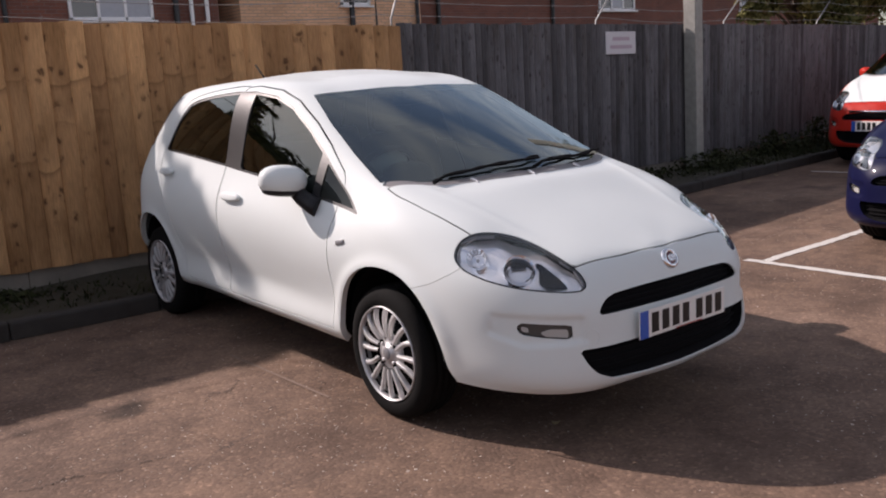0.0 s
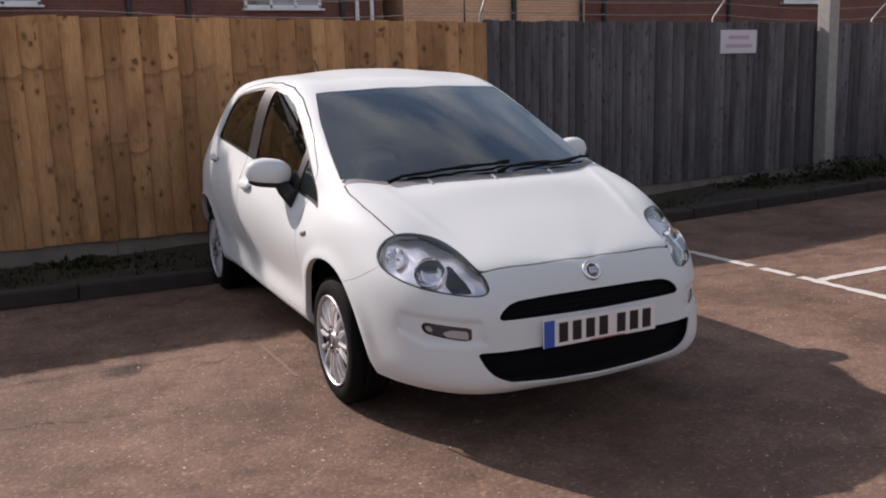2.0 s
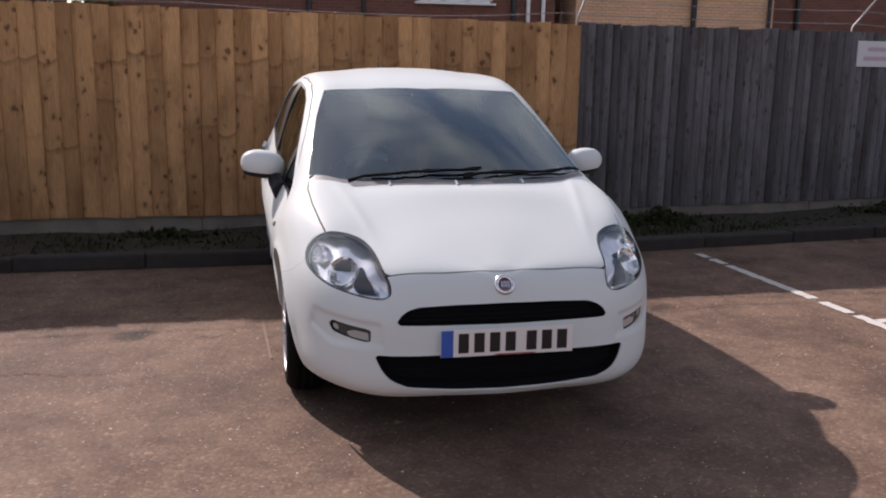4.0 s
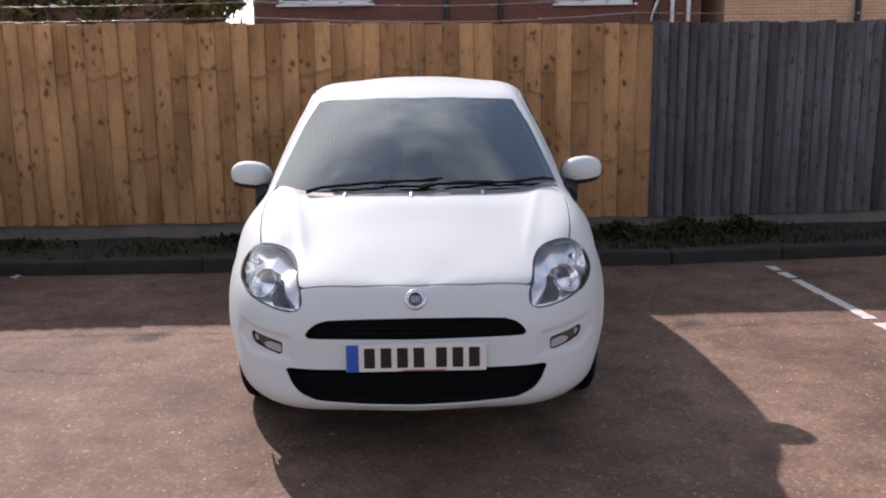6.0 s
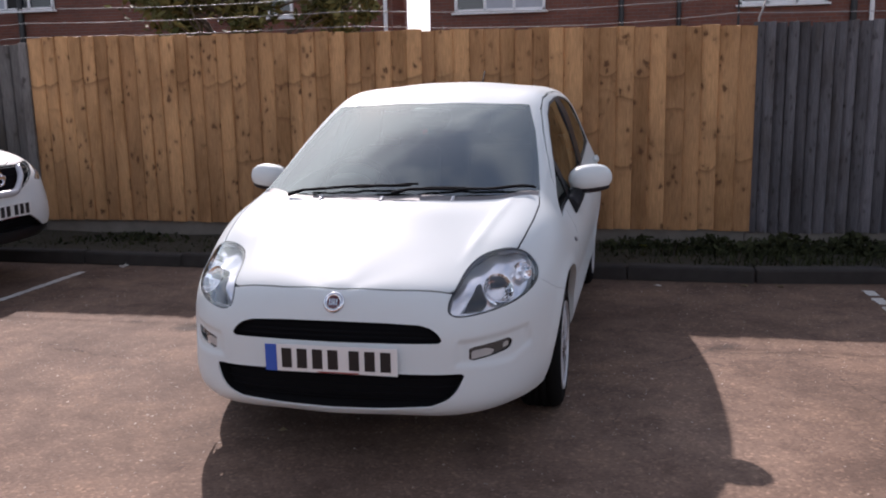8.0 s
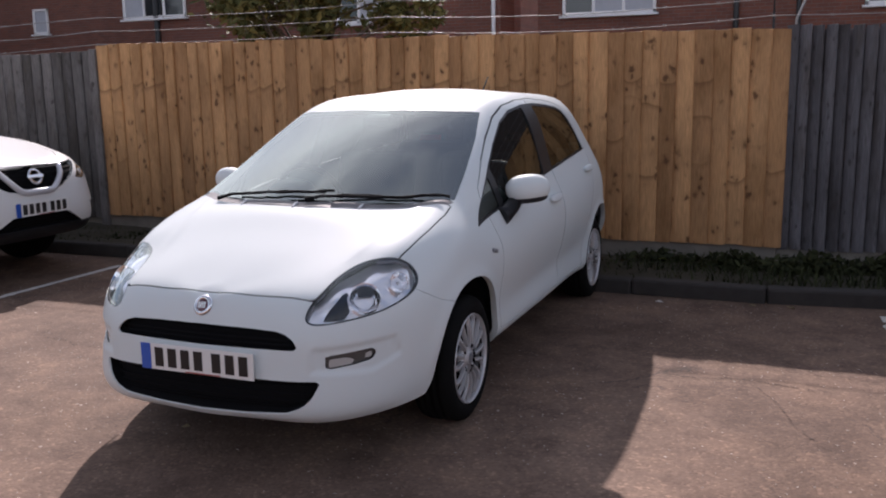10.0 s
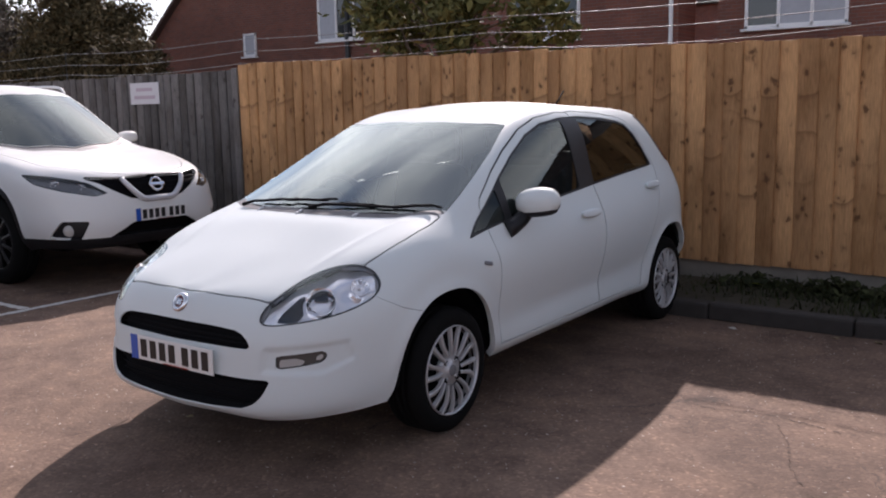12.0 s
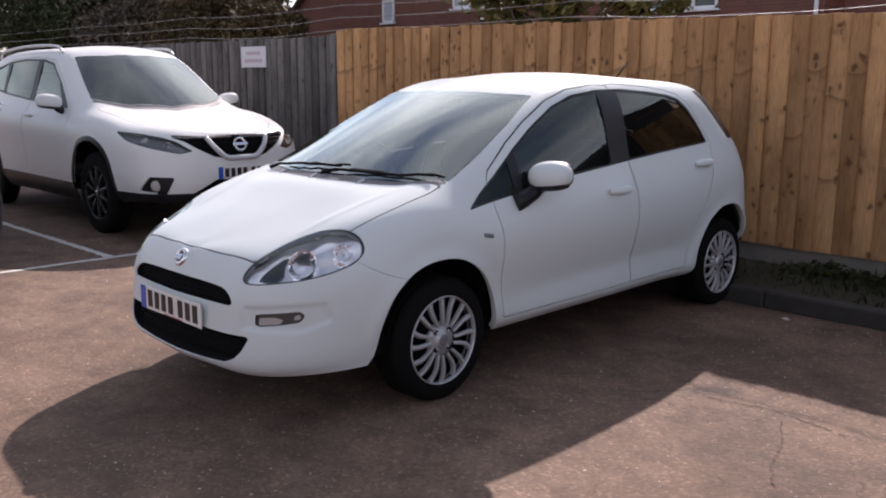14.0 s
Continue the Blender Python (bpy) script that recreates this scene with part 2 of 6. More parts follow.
def tarmac(name):
    """Old worn asphalt: brown binder, pale chippings, patches, stains and cracks."""
    m, n, l, b = nodes_of(name)
    big = noise_node(n, l, 0.55, 6)
    base = ramp(n, l, big.outputs["Fac"], [(0.34, (0.121, 0.079, 0.059)), (0.52, (0.174, 0.115, 0.086)), (0.66, (0.215, 0.146, 0.110))])
    mid = noise_node(n, l, 5.0, 6)
    md = ramp(n, l, mid.outputs["Fac"], [(0.30, (0.72, 0.71, 0.70)), (0.50, (1.0, 1.0, 0.98)), (0.68, (1.18, 1.17, 1.13))])
    c = mix(n, l, base.outputs["Color"], md.outputs["Color"], 1.0, "MULTIPLY")
    tc = n.new("ShaderNodeTexCoord")
    stone = n.new("ShaderNodeTexVoronoi")
    stone.inputs["Scale"].default_value = 75
    l.new(tc.outputs["Object"], stone.inputs["Vector"])
    sp = n.new("ShaderNodeSeparateColor")
    l.new(stone.outputs["Color"], sp.inputs[0])
    pale = ramp(n, l, sp.outputs[0], [(0.0, (0.66, 0.65, 0.64)), (0.40, (0.92, 0.91, 0.91)), (0.80, (1.10, 1.10, 1.09)), (0.93, (1.45, 1.45, 1.42)), (1.0, (2.0, 2.0, 1.92))])
    c = mix(n, l, c, pale.outputs["Color"], 0.55, "MULTIPLY")
    patch = noise_node(n, l, 1.9, 5, 0.62)
    pt = ramp(n, l, patch.outputs["Fac"], [(0.36, (0.80, 0.78, 0.77)), (0.50, (1.0, 1.0, 1.0)), (0.63, (1.14, 1.13, 1.10))])
    c = mix(n, l, c, pt.outputs["Color"], 1.0, "MULTIPLY")
    stain = noise_node(n, l, 1.3, 3, 0.5)
    st = ramp(n, l, stain.outputs["Fac"], [(0.64, (1, 1, 1)), (0.74, (0.62, 0.60, 0.60))])
    c = mix(n, l, c, st.outputs["Color"], 1.0, "MULTIPLY")
    for sx, sy, sr, dark in ((1.20, 3.84, 0.15, 0.30), (0.78, 3.90, 0.06, 0.6), (2.6, 0.9, 0.35, 0.75), (4.9, 2.4, 0.25, 0.8), (3.9, 1.2, 0.16, 0.7), (0.6, 2.5, 0.2, 0.8)):
        away = n.new("ShaderNodeVectorMath")
        away.operation = "DISTANCE"
        wob = n.new("ShaderNodeVectorMath")
        wob.operation = "MULTIPLY_ADD"
        wob.inputs[1].default_value = (0.25 * sr / 0.13, 0.25 * sr / 0.13, 0)
        l.new(mid.outputs["Color"], wob.inputs[0])
        l.new(tc.outputs["Object"], wob.inputs[2])
        l.new(wob.outputs[0], away.inputs[0])
        away.inputs[1].default_value = (sx + 0.125 * sr / 0.13, sy + 0.125 * sr / 0.13, 0)
        spot = ramp(n, l, away.outputs["Value"], [(sr * 0.35, (dark,) * 3), (sr, (1, 1, 1))])
        c = mix(n, l, c, spot.outputs["Color"], 1.0, "MULTIPLY")
    crack = n.new("ShaderNodeTexVoronoi")
    crack.feature = "DISTANCE_TO_EDGE"
    crack.inputs["Scale"].default_value = 0.75
    warp = noise_node(n, l, 4.0, 6, 0.7)
    wv = n.new("ShaderNodeVectorMath")
    wv.operation = "MULTIPLY_ADD"
    wv.inputs[1].default_value = (0.35, 0.35, 0.0)
    l.new(warp.outputs["Color"], wv.inputs[0])
    l.new(tc.outputs["Object"], wv.inputs[2])
    l.new(wv.outputs[0], crack.inputs["Vector"])
    ck = ramp(n, l, crack.outputs["Distance"], [(0.0, (0.7, 0.7, 0.7)), (0.003, (0, 0, 0))])
    gate = noise_node(n, l, 1.7, 3)
    gt = ramp(n, l, gate.outputs["Fac"], [(0.50, (0, 0, 0)), (0.58, (1, 1, 1))])
    k = mix(n, l, ck.outputs["Color"], gt.outputs["Color"], 1.0, "MULTIPLY")
    c = mix(n, l, c, (0.035, 0.028, 0.025), k)
    l.new(c, b.inputs["Base Color"])
    b.inputs["Roughness"].default_value = 0.88
    b.inputs["Specular IOR Level"].default_value = 0.3
    h = n.new("ShaderNodeMath")
    h.operation = "SUBTRACT"
    l.new(mid.outputs["Fac"], h.inputs[0])
    l.new(stone.outputs["Distance"], h.inputs[1])
    bumped(n, l, b, h.outputs[0], 0.4, 0.005)
    return m


def bricks(name, one, two, mortar):
    """Far brickwork in courses of 75 mm."""
    m, n, l, b = nodes_of(name)
    tc = n.new("ShaderNodeTexCoord")
    mp = n.new("ShaderNodeMapping")
    mp.inputs["Rotation"].default_value = (radians(90), 0, 0)
    br = n.new("ShaderNodeTexBrick")
    br.inputs["Scale"].default_value = 1.0
    br.inputs["Brick Width"].default_value = 0.225
    br.inputs["Row Height"].default_value = 0.075
    br.inputs["Mortar Size"].default_value = 0.006
    br.inputs["Color1"].default_value = (*one, 1)
    br.inputs["Color2"].default_value = (*two, 1)
    br.inputs["Mortar"].default_value = (*mortar, 1)
    l.new(tc.outputs["Object"], mp.inputs["Vector"])
    l.new(mp.outputs["Vector"], br.inputs["Vector"])
    nz = noise_node(n, l, 0.8, 5)
    r = ramp(n, l, nz.outputs["Fac"], [(0.3, (0.8, 0.8, 0.8)), (0.7, (1.1, 1.1, 1.1))])
    l.new(mix(n, l, br.outputs["Color"], r.outputs["Color"], 1.0, "MULTIPLY"), b.inputs["Base Color"])
    b.inputs["Roughness"].default_value = 0.9
    bumped(n, l, b, br.outputs["Fac"], -0.4, 0.01)
    return m


def leafy(name, one, two):
    m, n, l, b = nodes_of(name)
    g = n.new("ShaderNodeNewGeometry")
    r = ramp(n, l, g.outputs["Random Per Island"], [(0.0, one), (0.6, two), (1.0, tuple(min(1, c * 1.6) for c in two))])
    l.new(r.outputs["Color"], b.inputs["Base Color"])
    b.inputs["Roughness"].default_value = 0.65
    b.inputs["Specular IOR Level"].default_value = 0.12
    b.inputs["Transmission Weight"].default_value = 0.0
    b.inputs["Subsurface Weight"].default_value = 0.0
    return m


TAR = tarmac("worn_tarmac")
GAPDARK = plain("dirt_in_cracks", (0.045, 0.034, 0.028), 0.95)
NEWWOOD = fence_wood("new_fence_wood", (0.56, 0.322, 0.152), (0.41, 0.225, 0.104), (0.10, 0.046, 0.020), 0.28, ((1.19, 0.08, 0.6), (0.85, 0.30, 0.22), (0.45, 0.35, 0.25)))
OLDWOOD = fence_wood("weathered_fence_wood", (0.178, 0.174, 0.188), (0.095, 0.092, 0.099), (0.045, 0.040, 0.038), 0.40)
GREYWOOD = fence_wood("grey_weathered_fence_wood", (0.185, 0.175, 0.172), (0.115, 0.108, 0.106), (0.06, 0.052, 0.048), 0.40)
CONCRETE = plain("weathered_concrete", (0.33, 0.32, 0.29), 0.9, grain=0.35, scale=14, bump=0.4)
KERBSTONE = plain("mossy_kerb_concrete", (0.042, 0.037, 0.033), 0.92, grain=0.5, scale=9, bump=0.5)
GRAVELBOARD = plain("mossy_concrete_board", (0.22, 0.195, 0.165), 0.92, grain=0.55, scale=4, bump=0.3)
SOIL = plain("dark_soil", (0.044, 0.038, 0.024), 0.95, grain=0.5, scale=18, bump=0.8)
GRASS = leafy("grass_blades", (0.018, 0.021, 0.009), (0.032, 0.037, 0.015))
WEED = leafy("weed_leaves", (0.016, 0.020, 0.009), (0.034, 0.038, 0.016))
LEAF = leafy("green_leaves", (0.05, 0.06, 0.02), (0.12, 0.115, 0.042))
DARKLEAF = leafy("dark_leaves", (0.020, 0.028, 0.012), (0.05, 0.06, 0.025))
RUSTLEAF = leafy("brown_autumn_leaves", (0.045, 0.040, 0.020), (0.11, 0.085, 0.044))
PALELEAF = leafy("pale_seed_heads_and_leaves", (0.05, 0.046, 0.036), (0.13, 0.108, 0.084))
CHIP = leafy("pale_stone_chips", (0.18, 0.14, 0.115), (0.40, 0.345, 0.30))
FADED = plain("faded_scuff_on_tarmac", (0.205, 0.145, 0.112), 0.9, grain=0.2, scale=30)
BARK = plain("bark", (0.09, 0.07, 0.05), 0.95, grain=0.5, scale=20, bump=0.8)
LINEPAINT = plain("worn_white_line_paint", (0.62, 0.60, 0.56), 0.8, grain=0.18, scale=30, bump=0.3)
WIRE = plain("galvanised_wire", (0.27, 0.27, 0.27), 0.55, metal=0.5)
SIGNWHITE = plain("white_sign_panel", (0.62, 0.60, 0.62), 0.5, grain=0.05, scale=6)
SIGNINK = plain("faded_red_sign_print", (0.47, 0.37, 0.43), 0.6)
BRICK = bricks("red_brown_brick", (0.20, 0.075, 0.05), (0.15, 0.06, 0.045), (0.16, 0.12, 0.10))
PALEBRICK = bricks("orange_brick", (0.80, 0.49, 0.30), (0.70, 0.42, 0.25), (0.36, 0.28, 0.22))
TILE = plain("dark_roof_tile", (0.07, 0.045, 0.04), 0.85, grain=0.3, scale=6, bump=0.3)
UPVC = plain("white_window_frame", (0.78, 0.78, 0.78), 0.4)
DARKPIPE = plain("black_downpipe", (0.02, 0.02, 0.02), 0.5)
ROOMGLASS = plain("window_glass_dark_room", (0.025, 0.03, 0.035), 0.05, spec=0.8)
CURTAIN = plain("pale_net_curtain", (0.42, 0.44, 0.48), 0.8, grain=0.15, scale=8)
DRY = plain("dry_leaf", (0.30, 0.24, 0.13), 0.8, grain=0.2, scale=30)
LITTER = plain("pale_litter_and_sunlit_hood", (0.7, 0.69, 0.64), 0.7)
YELLOWBIT = plain("yellow_green_patch", (0.45, 0.5, 0.08), 0.6)


# ---- mesh tools ----
def part(name, bm, material, parent=None, label=""):
    """Links a bmesh as one mesh object under a thing or a part."""
    me = bpy.data.meshes.new(name)
    bm.normal_update()
    bm.to_mesh(me)
    bm.free()
    me.materials.append(material)
    ob = new(name, me)
    ob.parent = parent
    return tagged(ob, label)


def thing(name, label, category, place=(0, 0, 0), rz=0, group="", kind=""):
    """An empty at the base of a thing, which parents its parts."""
    ob = new(name)
    ob.empty_display_size = 0.1
    ob.matrix_world = pose(*place, 0, 0, rz)
    return tagged(ob, label, category, group, kind)


def raw_part(name, verts, faces, material, parent=None, label="", smooth=False, normals=None):
    me = bpy.data.meshes.new(name)
    me.from_pydata([tuple(v) for v in verts], [], [tuple(f) for f in faces])
    me.materials.append(material)
    if smooth:
        me.polygons.foreach_set("use_smooth", [True] * len(me.polygons))
    if normals is not None:
        me.normals_split_custom_set([tuple(n) for n in normals])
    me.update()
    ob = new(name, me)
    ob.parent = parent
    return tagged(ob, label)


def block(bm, size, m=None, bevel=0.0, segments=2):
    """A bevelled block, size along x, y and z, put at the pose m."""
    made = bmesh.ops.create_cube(bm, size=1.0, matrix=Matrix.Diagonal((*size, 1)))
    vs = made["verts"]
    if bevel:
        es = list({e for v in vs for e in v.link_edges})
        made = bmesh.ops.bevel(bm, geom=es, offset=bevel, segments=segments, affect="EDGES", profile=0.5)
        vs = list({v for f in made["faces"] for v in f.verts} | {v for v in vs if v.is_valid})
    if m is not None:
        bmesh.ops.transform(bm, matrix=m, verts=vs)
    return bm


def boxed(size, m=None, bevel=0.0, segments=2):
    return block(bmesh.new(), size, m, bevel, segments)


def smooth_faces(bm):
    for f in bm.faces:
        f.smooth = True
    return bm


def lathe(profile, turns=48, m=None, bm=None):
    """Turns (radius, along) pairs round the z axis."""
    bm = bm or bmesh.new()
    rings = []
    for r, z in profile:
        rings.append([bm.verts.new((r * math.cos(2 * math.pi * i / turns), r * math.sin(2 * math.pi * i / turns), z)) for i in range(turns)])
    made = [v for ring in rings for v in ring]
    for a, b in zip(rings, rings[1:]):
        for i in range(turns):
            j = (i + 1) % turns
            f = bm.faces.new((a[i], a[j], b[j], b[i]))
            f.smooth = True
    if m is not None:
        bmesh.ops.transform(bm, matrix=m, verts=made)
    return bm


def tube(points, radius, sides=8, bm=None, closed=False):
    """A round bar along points; radius may be a list."""
    bm = bm or bmesh.new()
    pts = [Vector(p) for p in points]
    radii = radius if isinstance(radius, (list, tuple)) else [radius] * len(pts)
    rings, n = [], len(pts)
    for i, p in enumerate(pts):
        d = (pts[(i + 1) % n] - pts[i - 1]) if closed else (pts[min(i + 1, n - 1)] - pts[max(i - 1, 0)])
        q = d.to_track_quat("Z", "Y")
        rings.append([bm.verts.new(p + q @ Vector((radii[i] * math.cos(2 * math.pi * k / sides), radii[i] * math.sin(2 * math.pi * k / sides), 0))) for k in range(sides)])
    pairs = list(zip(rings, rings[1:])) + ([(rings[-1], rings[0])] if closed else [])
    for a, b in pairs:
        for k in range(sides):
            f = bm.faces.new((a[k], a[(k + 1) % sides], b[(k + 1) % sides], b[k]))
            f.smooth = True
    if not closed:
        bm.faces.new(rings[0][::-1])
        bm.faces.new(rings[-1])
    return bm


def egg(bm, size, m, power=2.4, rows=14, turns=24):
    """A rounded body (superellipsoid) of that size at the pose m."""
    def s(v):
        return math.copysign(abs(v) ** (2 / power), v)
    rings = []
    for i in range(rows + 1):
        a = math.pi * (i / rows - 0.5)
        rings.append([bm.verts.new(m @ Vector((size[0] / 2 * s(math.cos(a)) * s(math.cos(2 * math.pi * k / turns)), size[1] / 2 * s(math.cos(a)) * s(math.sin(2 * math.pi * k / turns)), size[2] / 2 * s(math.sin(a))))) for k in range(turns)])
    for a, b in zip(rings, rings[1:]):
        for k in range(turns):
            f = bm.faces.new((a[k], a[(k + 1) % turns], b[(k + 1) % turns], b[k]))
            f.smooth = True
    bmesh.ops.remove_doubles(bm, verts=bm.verts[:], dist=1e-5)
    return bm


# ---- sheets: points, normals and triangles, which can be cut along lines ----
def compact(V, N, F):
    used = np.unique(F)
    index = np.zeros(len(V), int)
    index[used] = np.arange(len(used))
    return V[used], N[used], index[F]


def cut(sheet, f):
    """Splits a sheet where the function f of its points is zero: the part below zero, and the rest."""
    V, N, F = sheet
    if not len(F):
        return sheet, sheet
    v = f(V)
    v = np.where(np.abs(v) < 1e-7, 1e-7, v)
    low = v < 0
    count = low[F].sum(axis=1)
    ins, outs = [F[count == 3]], [F[count == 0]]
    extra_v, extra_n, known, base = [], [], {}, len(V)

    def point(a, b):
        key = (a, b) if a < b else (b, a)
        if key not in known:
            w = v[key[0]] / (v[key[0]] - v[key[1]])
            known[key] = base + len(extra_v)
            extra_v.append(V[key[0]] * (1 - w) + V[key[1]] * w)
            n = N[key[0]] * (1 - w) + N[key[1]] * w
            extra_n.append(n / np.linalg.norm(n))
        return known[key]

    a_in, a_out = [], []
    for tri, c in zip(F[(count == 1) | (count == 2)], count[(count == 1) | (count == 2)]):
        odd = [i for i in range(3) if low[tri[i]] == (c == 1)][0]
        a, b, d = int(tri[odd]), int(tri[(odd + 1) % 3]), int(tri[(odd + 2) % 3])
        p, q = point(a, b), point(a, d)
        one, two = (a_in, a_out) if c == 1 else (a_out, a_in)
        one.append((a, p, q))
        two += [(p, b, d), (p, d, q)]
    if extra_v:
        V, N = np.concatenate([V, np.array(extra_v)]), np.concatenate([N, np.array(extra_n)])
    ins += [np.array(a_in, int).reshape(-1, 3)]
    outs += [np.array(a_out, int).reshape(-1, 3)]
    return compact(V, N, np.concatenate(ins)), compact(V, N, np.concatenate(outs))


def round_poly(points, per=8, closed=True):
    """A smooth line through points (Catmull-Rom)."""
    p = np.array(points, float)
    n = len(p)
    out = []
    for i in range(n if closed else n - 1):
        if closed:
            a, b, c, d = p[i - 1], p[i], p[(i + 1) % n], p[(i + 2) % n]
        else:
            a, b, c, d = p[max(i - 1, 0)], p[i], p[i + 1], p[min(i + 2, n - 1)]
        for k in range(per):
            t = k / per
            out.append(0.5 * (2 * b + (c - a) * t + (2 * a - 5 * b + 4 * c - d) * t * t + (3 * b - a - 3 * c + d) * t**3))
    if not closed:
        out.append(p[-1])
    return np.array(out)


def distance(poly, P):
    """Signed distance of points to a closed outline, below zero inside."""
    poly = np.asarray(poly, float)
    best, inside = np.full(len(P), 1e9), np.zeros(len(P), bool)
    for a, b in zip(poly, np.roll(poly, -1, axis=0)):
        d = b - a
        w = np.clip(((P - a) @ d) / max(d @ d, 1e-12), 0, 1)
        best = np.minimum(best, np.linalg.norm(P - a - w[:, None] * d, axis=1))
        if a[1] != b[1]:
            inside ^= ((a[1] > P[:, 1]) != (b[1] > P[:, 1])) & (P[:, 0] < (b[0] - a[0]) * (P[:, 1] - a[1]) / (b[1] - a[1]) + a[0])
    return np.where(inside, -best, best)


def side_view(V):
    return V[:, 1:3]


def top_view(V):
    return np.stack([np.abs(V[:, 0]), V[:, 1]], axis=1)


def nose_view(V):
    """Unrolled round the nose: metres sideways along an arc, and height."""
    return np.stack([0.9 * np.arctan2(np.abs(V[:, 0]), 1.0 - V[:, 1]), V[:, 2]], axis=1)


def nose(points):
    return [(0.9 * radians(a), z) for a, z in points]


def outline(view, poly, offset=0.0, where=None):
    """The function whose zero line is the outline grown by offset; where: a test that must hold."""
    def f(V):
        d = distance(poly, view(V)) - offset
        return d if where is None else np.where(where(V), d, np.maximum(np.abs(d), 1e-3))
    return f


def panel_out(sheet, view, poly, gap=0.003, where=None):
    """Cuts a panel out of a sheet: the panel, the strip of the gap round it, and the rest."""
    big, rest = cut(sheet, outline(view, poly, gap, where))
    panel, strip = cut(big, outline(view, poly, -gap, where))
    return panel, strip, rest


def sunk(sheet, depth):
    V, N, F = sheet
    return V - N * depth, N, F


def joined(*sheets):
    V, N, F, base = [], [], [], 0
    for v, n, f in sheets:
        V.append(v), N.append(n), F.append(f + base)
        base += len(v)
    return np.concatenate(V), np.concatenate(N), np.concatenate(F)


def mirrored(sheet):
    V, N, F = sheet
    return V * FLIP, N * FLIP, F[:, ::-1]


def both(sheet):
    """The sheet and its mirror image, welded in the middle."""
    V, N, F = joined(sheet, mirrored(sheet))
    n = len(sheet[0])
    index = np.arange(2 * n)
    mid = np.nonzero(np.abs(V[:n, 0]) < 1e-5)[0]
    index[mid + n] = mid
    N = N.copy()
    N[mid, 0] = 0
    N[mid] /= np.maximum(np.linalg.norm(N[mid], axis=1), 1e-6)[:, None]
    F = index[F]
    F = F[(F[:, 0] != F[:, 1]) & (F[:, 1] != F[:, 2]) & (F[:, 0] != F[:, 2])]
    return compact(V, N, F)


def pieces(sheet):
    """The separate pieces of a sheet."""
    V, N, F = sheet
    key = np.unique(np.round(V, 5), axis=0, return_inverse=True)[1].ravel()
    tag = np.arange(key.max() + 1)
    while True:
        low = tag[key[F]].min(axis=1)
        old = tag.copy()
        for k in range(3):
            np.minimum.at(tag, key[F[:, k]], low)
        if (tag == old).all():
            break
    part_of = tag[key[F[:, 0]]]
    return [compact(V, N, F[part_of == p]) for p in np.unique(part_of) if (part_of == p).sum() > 3]


def eased(sheet, axis, power=2):
    """A pane bent evenly: its height along an axis follows one smooth function of the other two."""
    V, N, F = sheet
    u, v = [V[:, k] for k in range(3) if k != axis]
    u0, v0 = u.mean() if axis == 0 else 0.0, v.mean()
    u, v = u - u0, v - v0
    even = axis == 2                                          # a windscreen is alike on both sides
    pairs = [(i, j) for i in range(power + 3 if even else power + 1) for j in range(power + 1) if i + j <= power + (2 if even else 0) and not (even and i % 2)]
    A = np.stack([u ** i * v ** j for i, j in pairs], 1)
    c = np.linalg.lstsq(A, V[:, axis], rcond=None)[0]
    W, G = V.copy(), np.ones_like(V)
    W[:, axis] = A @ c
    others = [k for k in range(3) if k != axis]
    G[:, others[0]] = -sum(q * i * u ** max(i - 1, 0) * v ** j for q, (i, j) in zip(c, pairs) if i)
    G[:, others[1]] = -sum(q * j * u ** i * v ** max(j - 1, 0) for q, (i, j) in zip(c, pairs) if j)
    return W, G / np.linalg.norm(G, axis=1)[:, None], F


def sheet_part(name, sheet, material, parent, label="", depth=0.012):
    """Links a sheet as a panel with a turned-in edge of that depth."""
    V, N, F = sheet
    F = F[(F[:, 0] != F[:, 1]) & (F[:, 1] != F[:, 2]) & (F[:, 0] != F[:, 2])]
    loops = [N[F].reshape(-1, 3)]
    faces, verts = [F], [V]
    if depth:
        edges = np.concatenate([F[:, [0, 1]], F[:, [1, 2]], F[:, [2, 0]]])
        key = np.sort(edges, axis=1)
        _, first, count = np.unique(key, axis=0, return_index=True, return_counts=True)
        rim = edges[first[count == 1]]
        rim = rim[~((np.abs(V[rim[:, 0], 0]) < 1e-5) & (np.abs(V[rim[:, 1], 0]) < 1e-5))]
        verts.append(V - N * depth)
        a, b = rim[:, 0], rim[:, 1]
        quads = np.concatenate([np.stack([b, a, a + len(V)], 1), np.stack([b, a + len(V), b + len(V)], 1)])
        allv = np.concatenate(verts)
        n = np.cross(allv[quads[:, 1]] - allv[quads[:, 0]], allv[quads[:, 2]] - allv[quads[:, 0]])
        n /= np.maximum(np.linalg.norm(n, axis=1), 1e-9)[:, None]
        faces.append(quads)
        loops.append(np.repeat(n, 3, axis=0))
        V, F = allv, np.concatenate(faces)
        used = np.unique(F)
        index = np.zeros(len(V), int)
        index[used] = np.arange(len(used))
        V, F = V[used], index[F]
    return raw_part(name, V, F, material, parent, label, True, np.concatenate(loops))


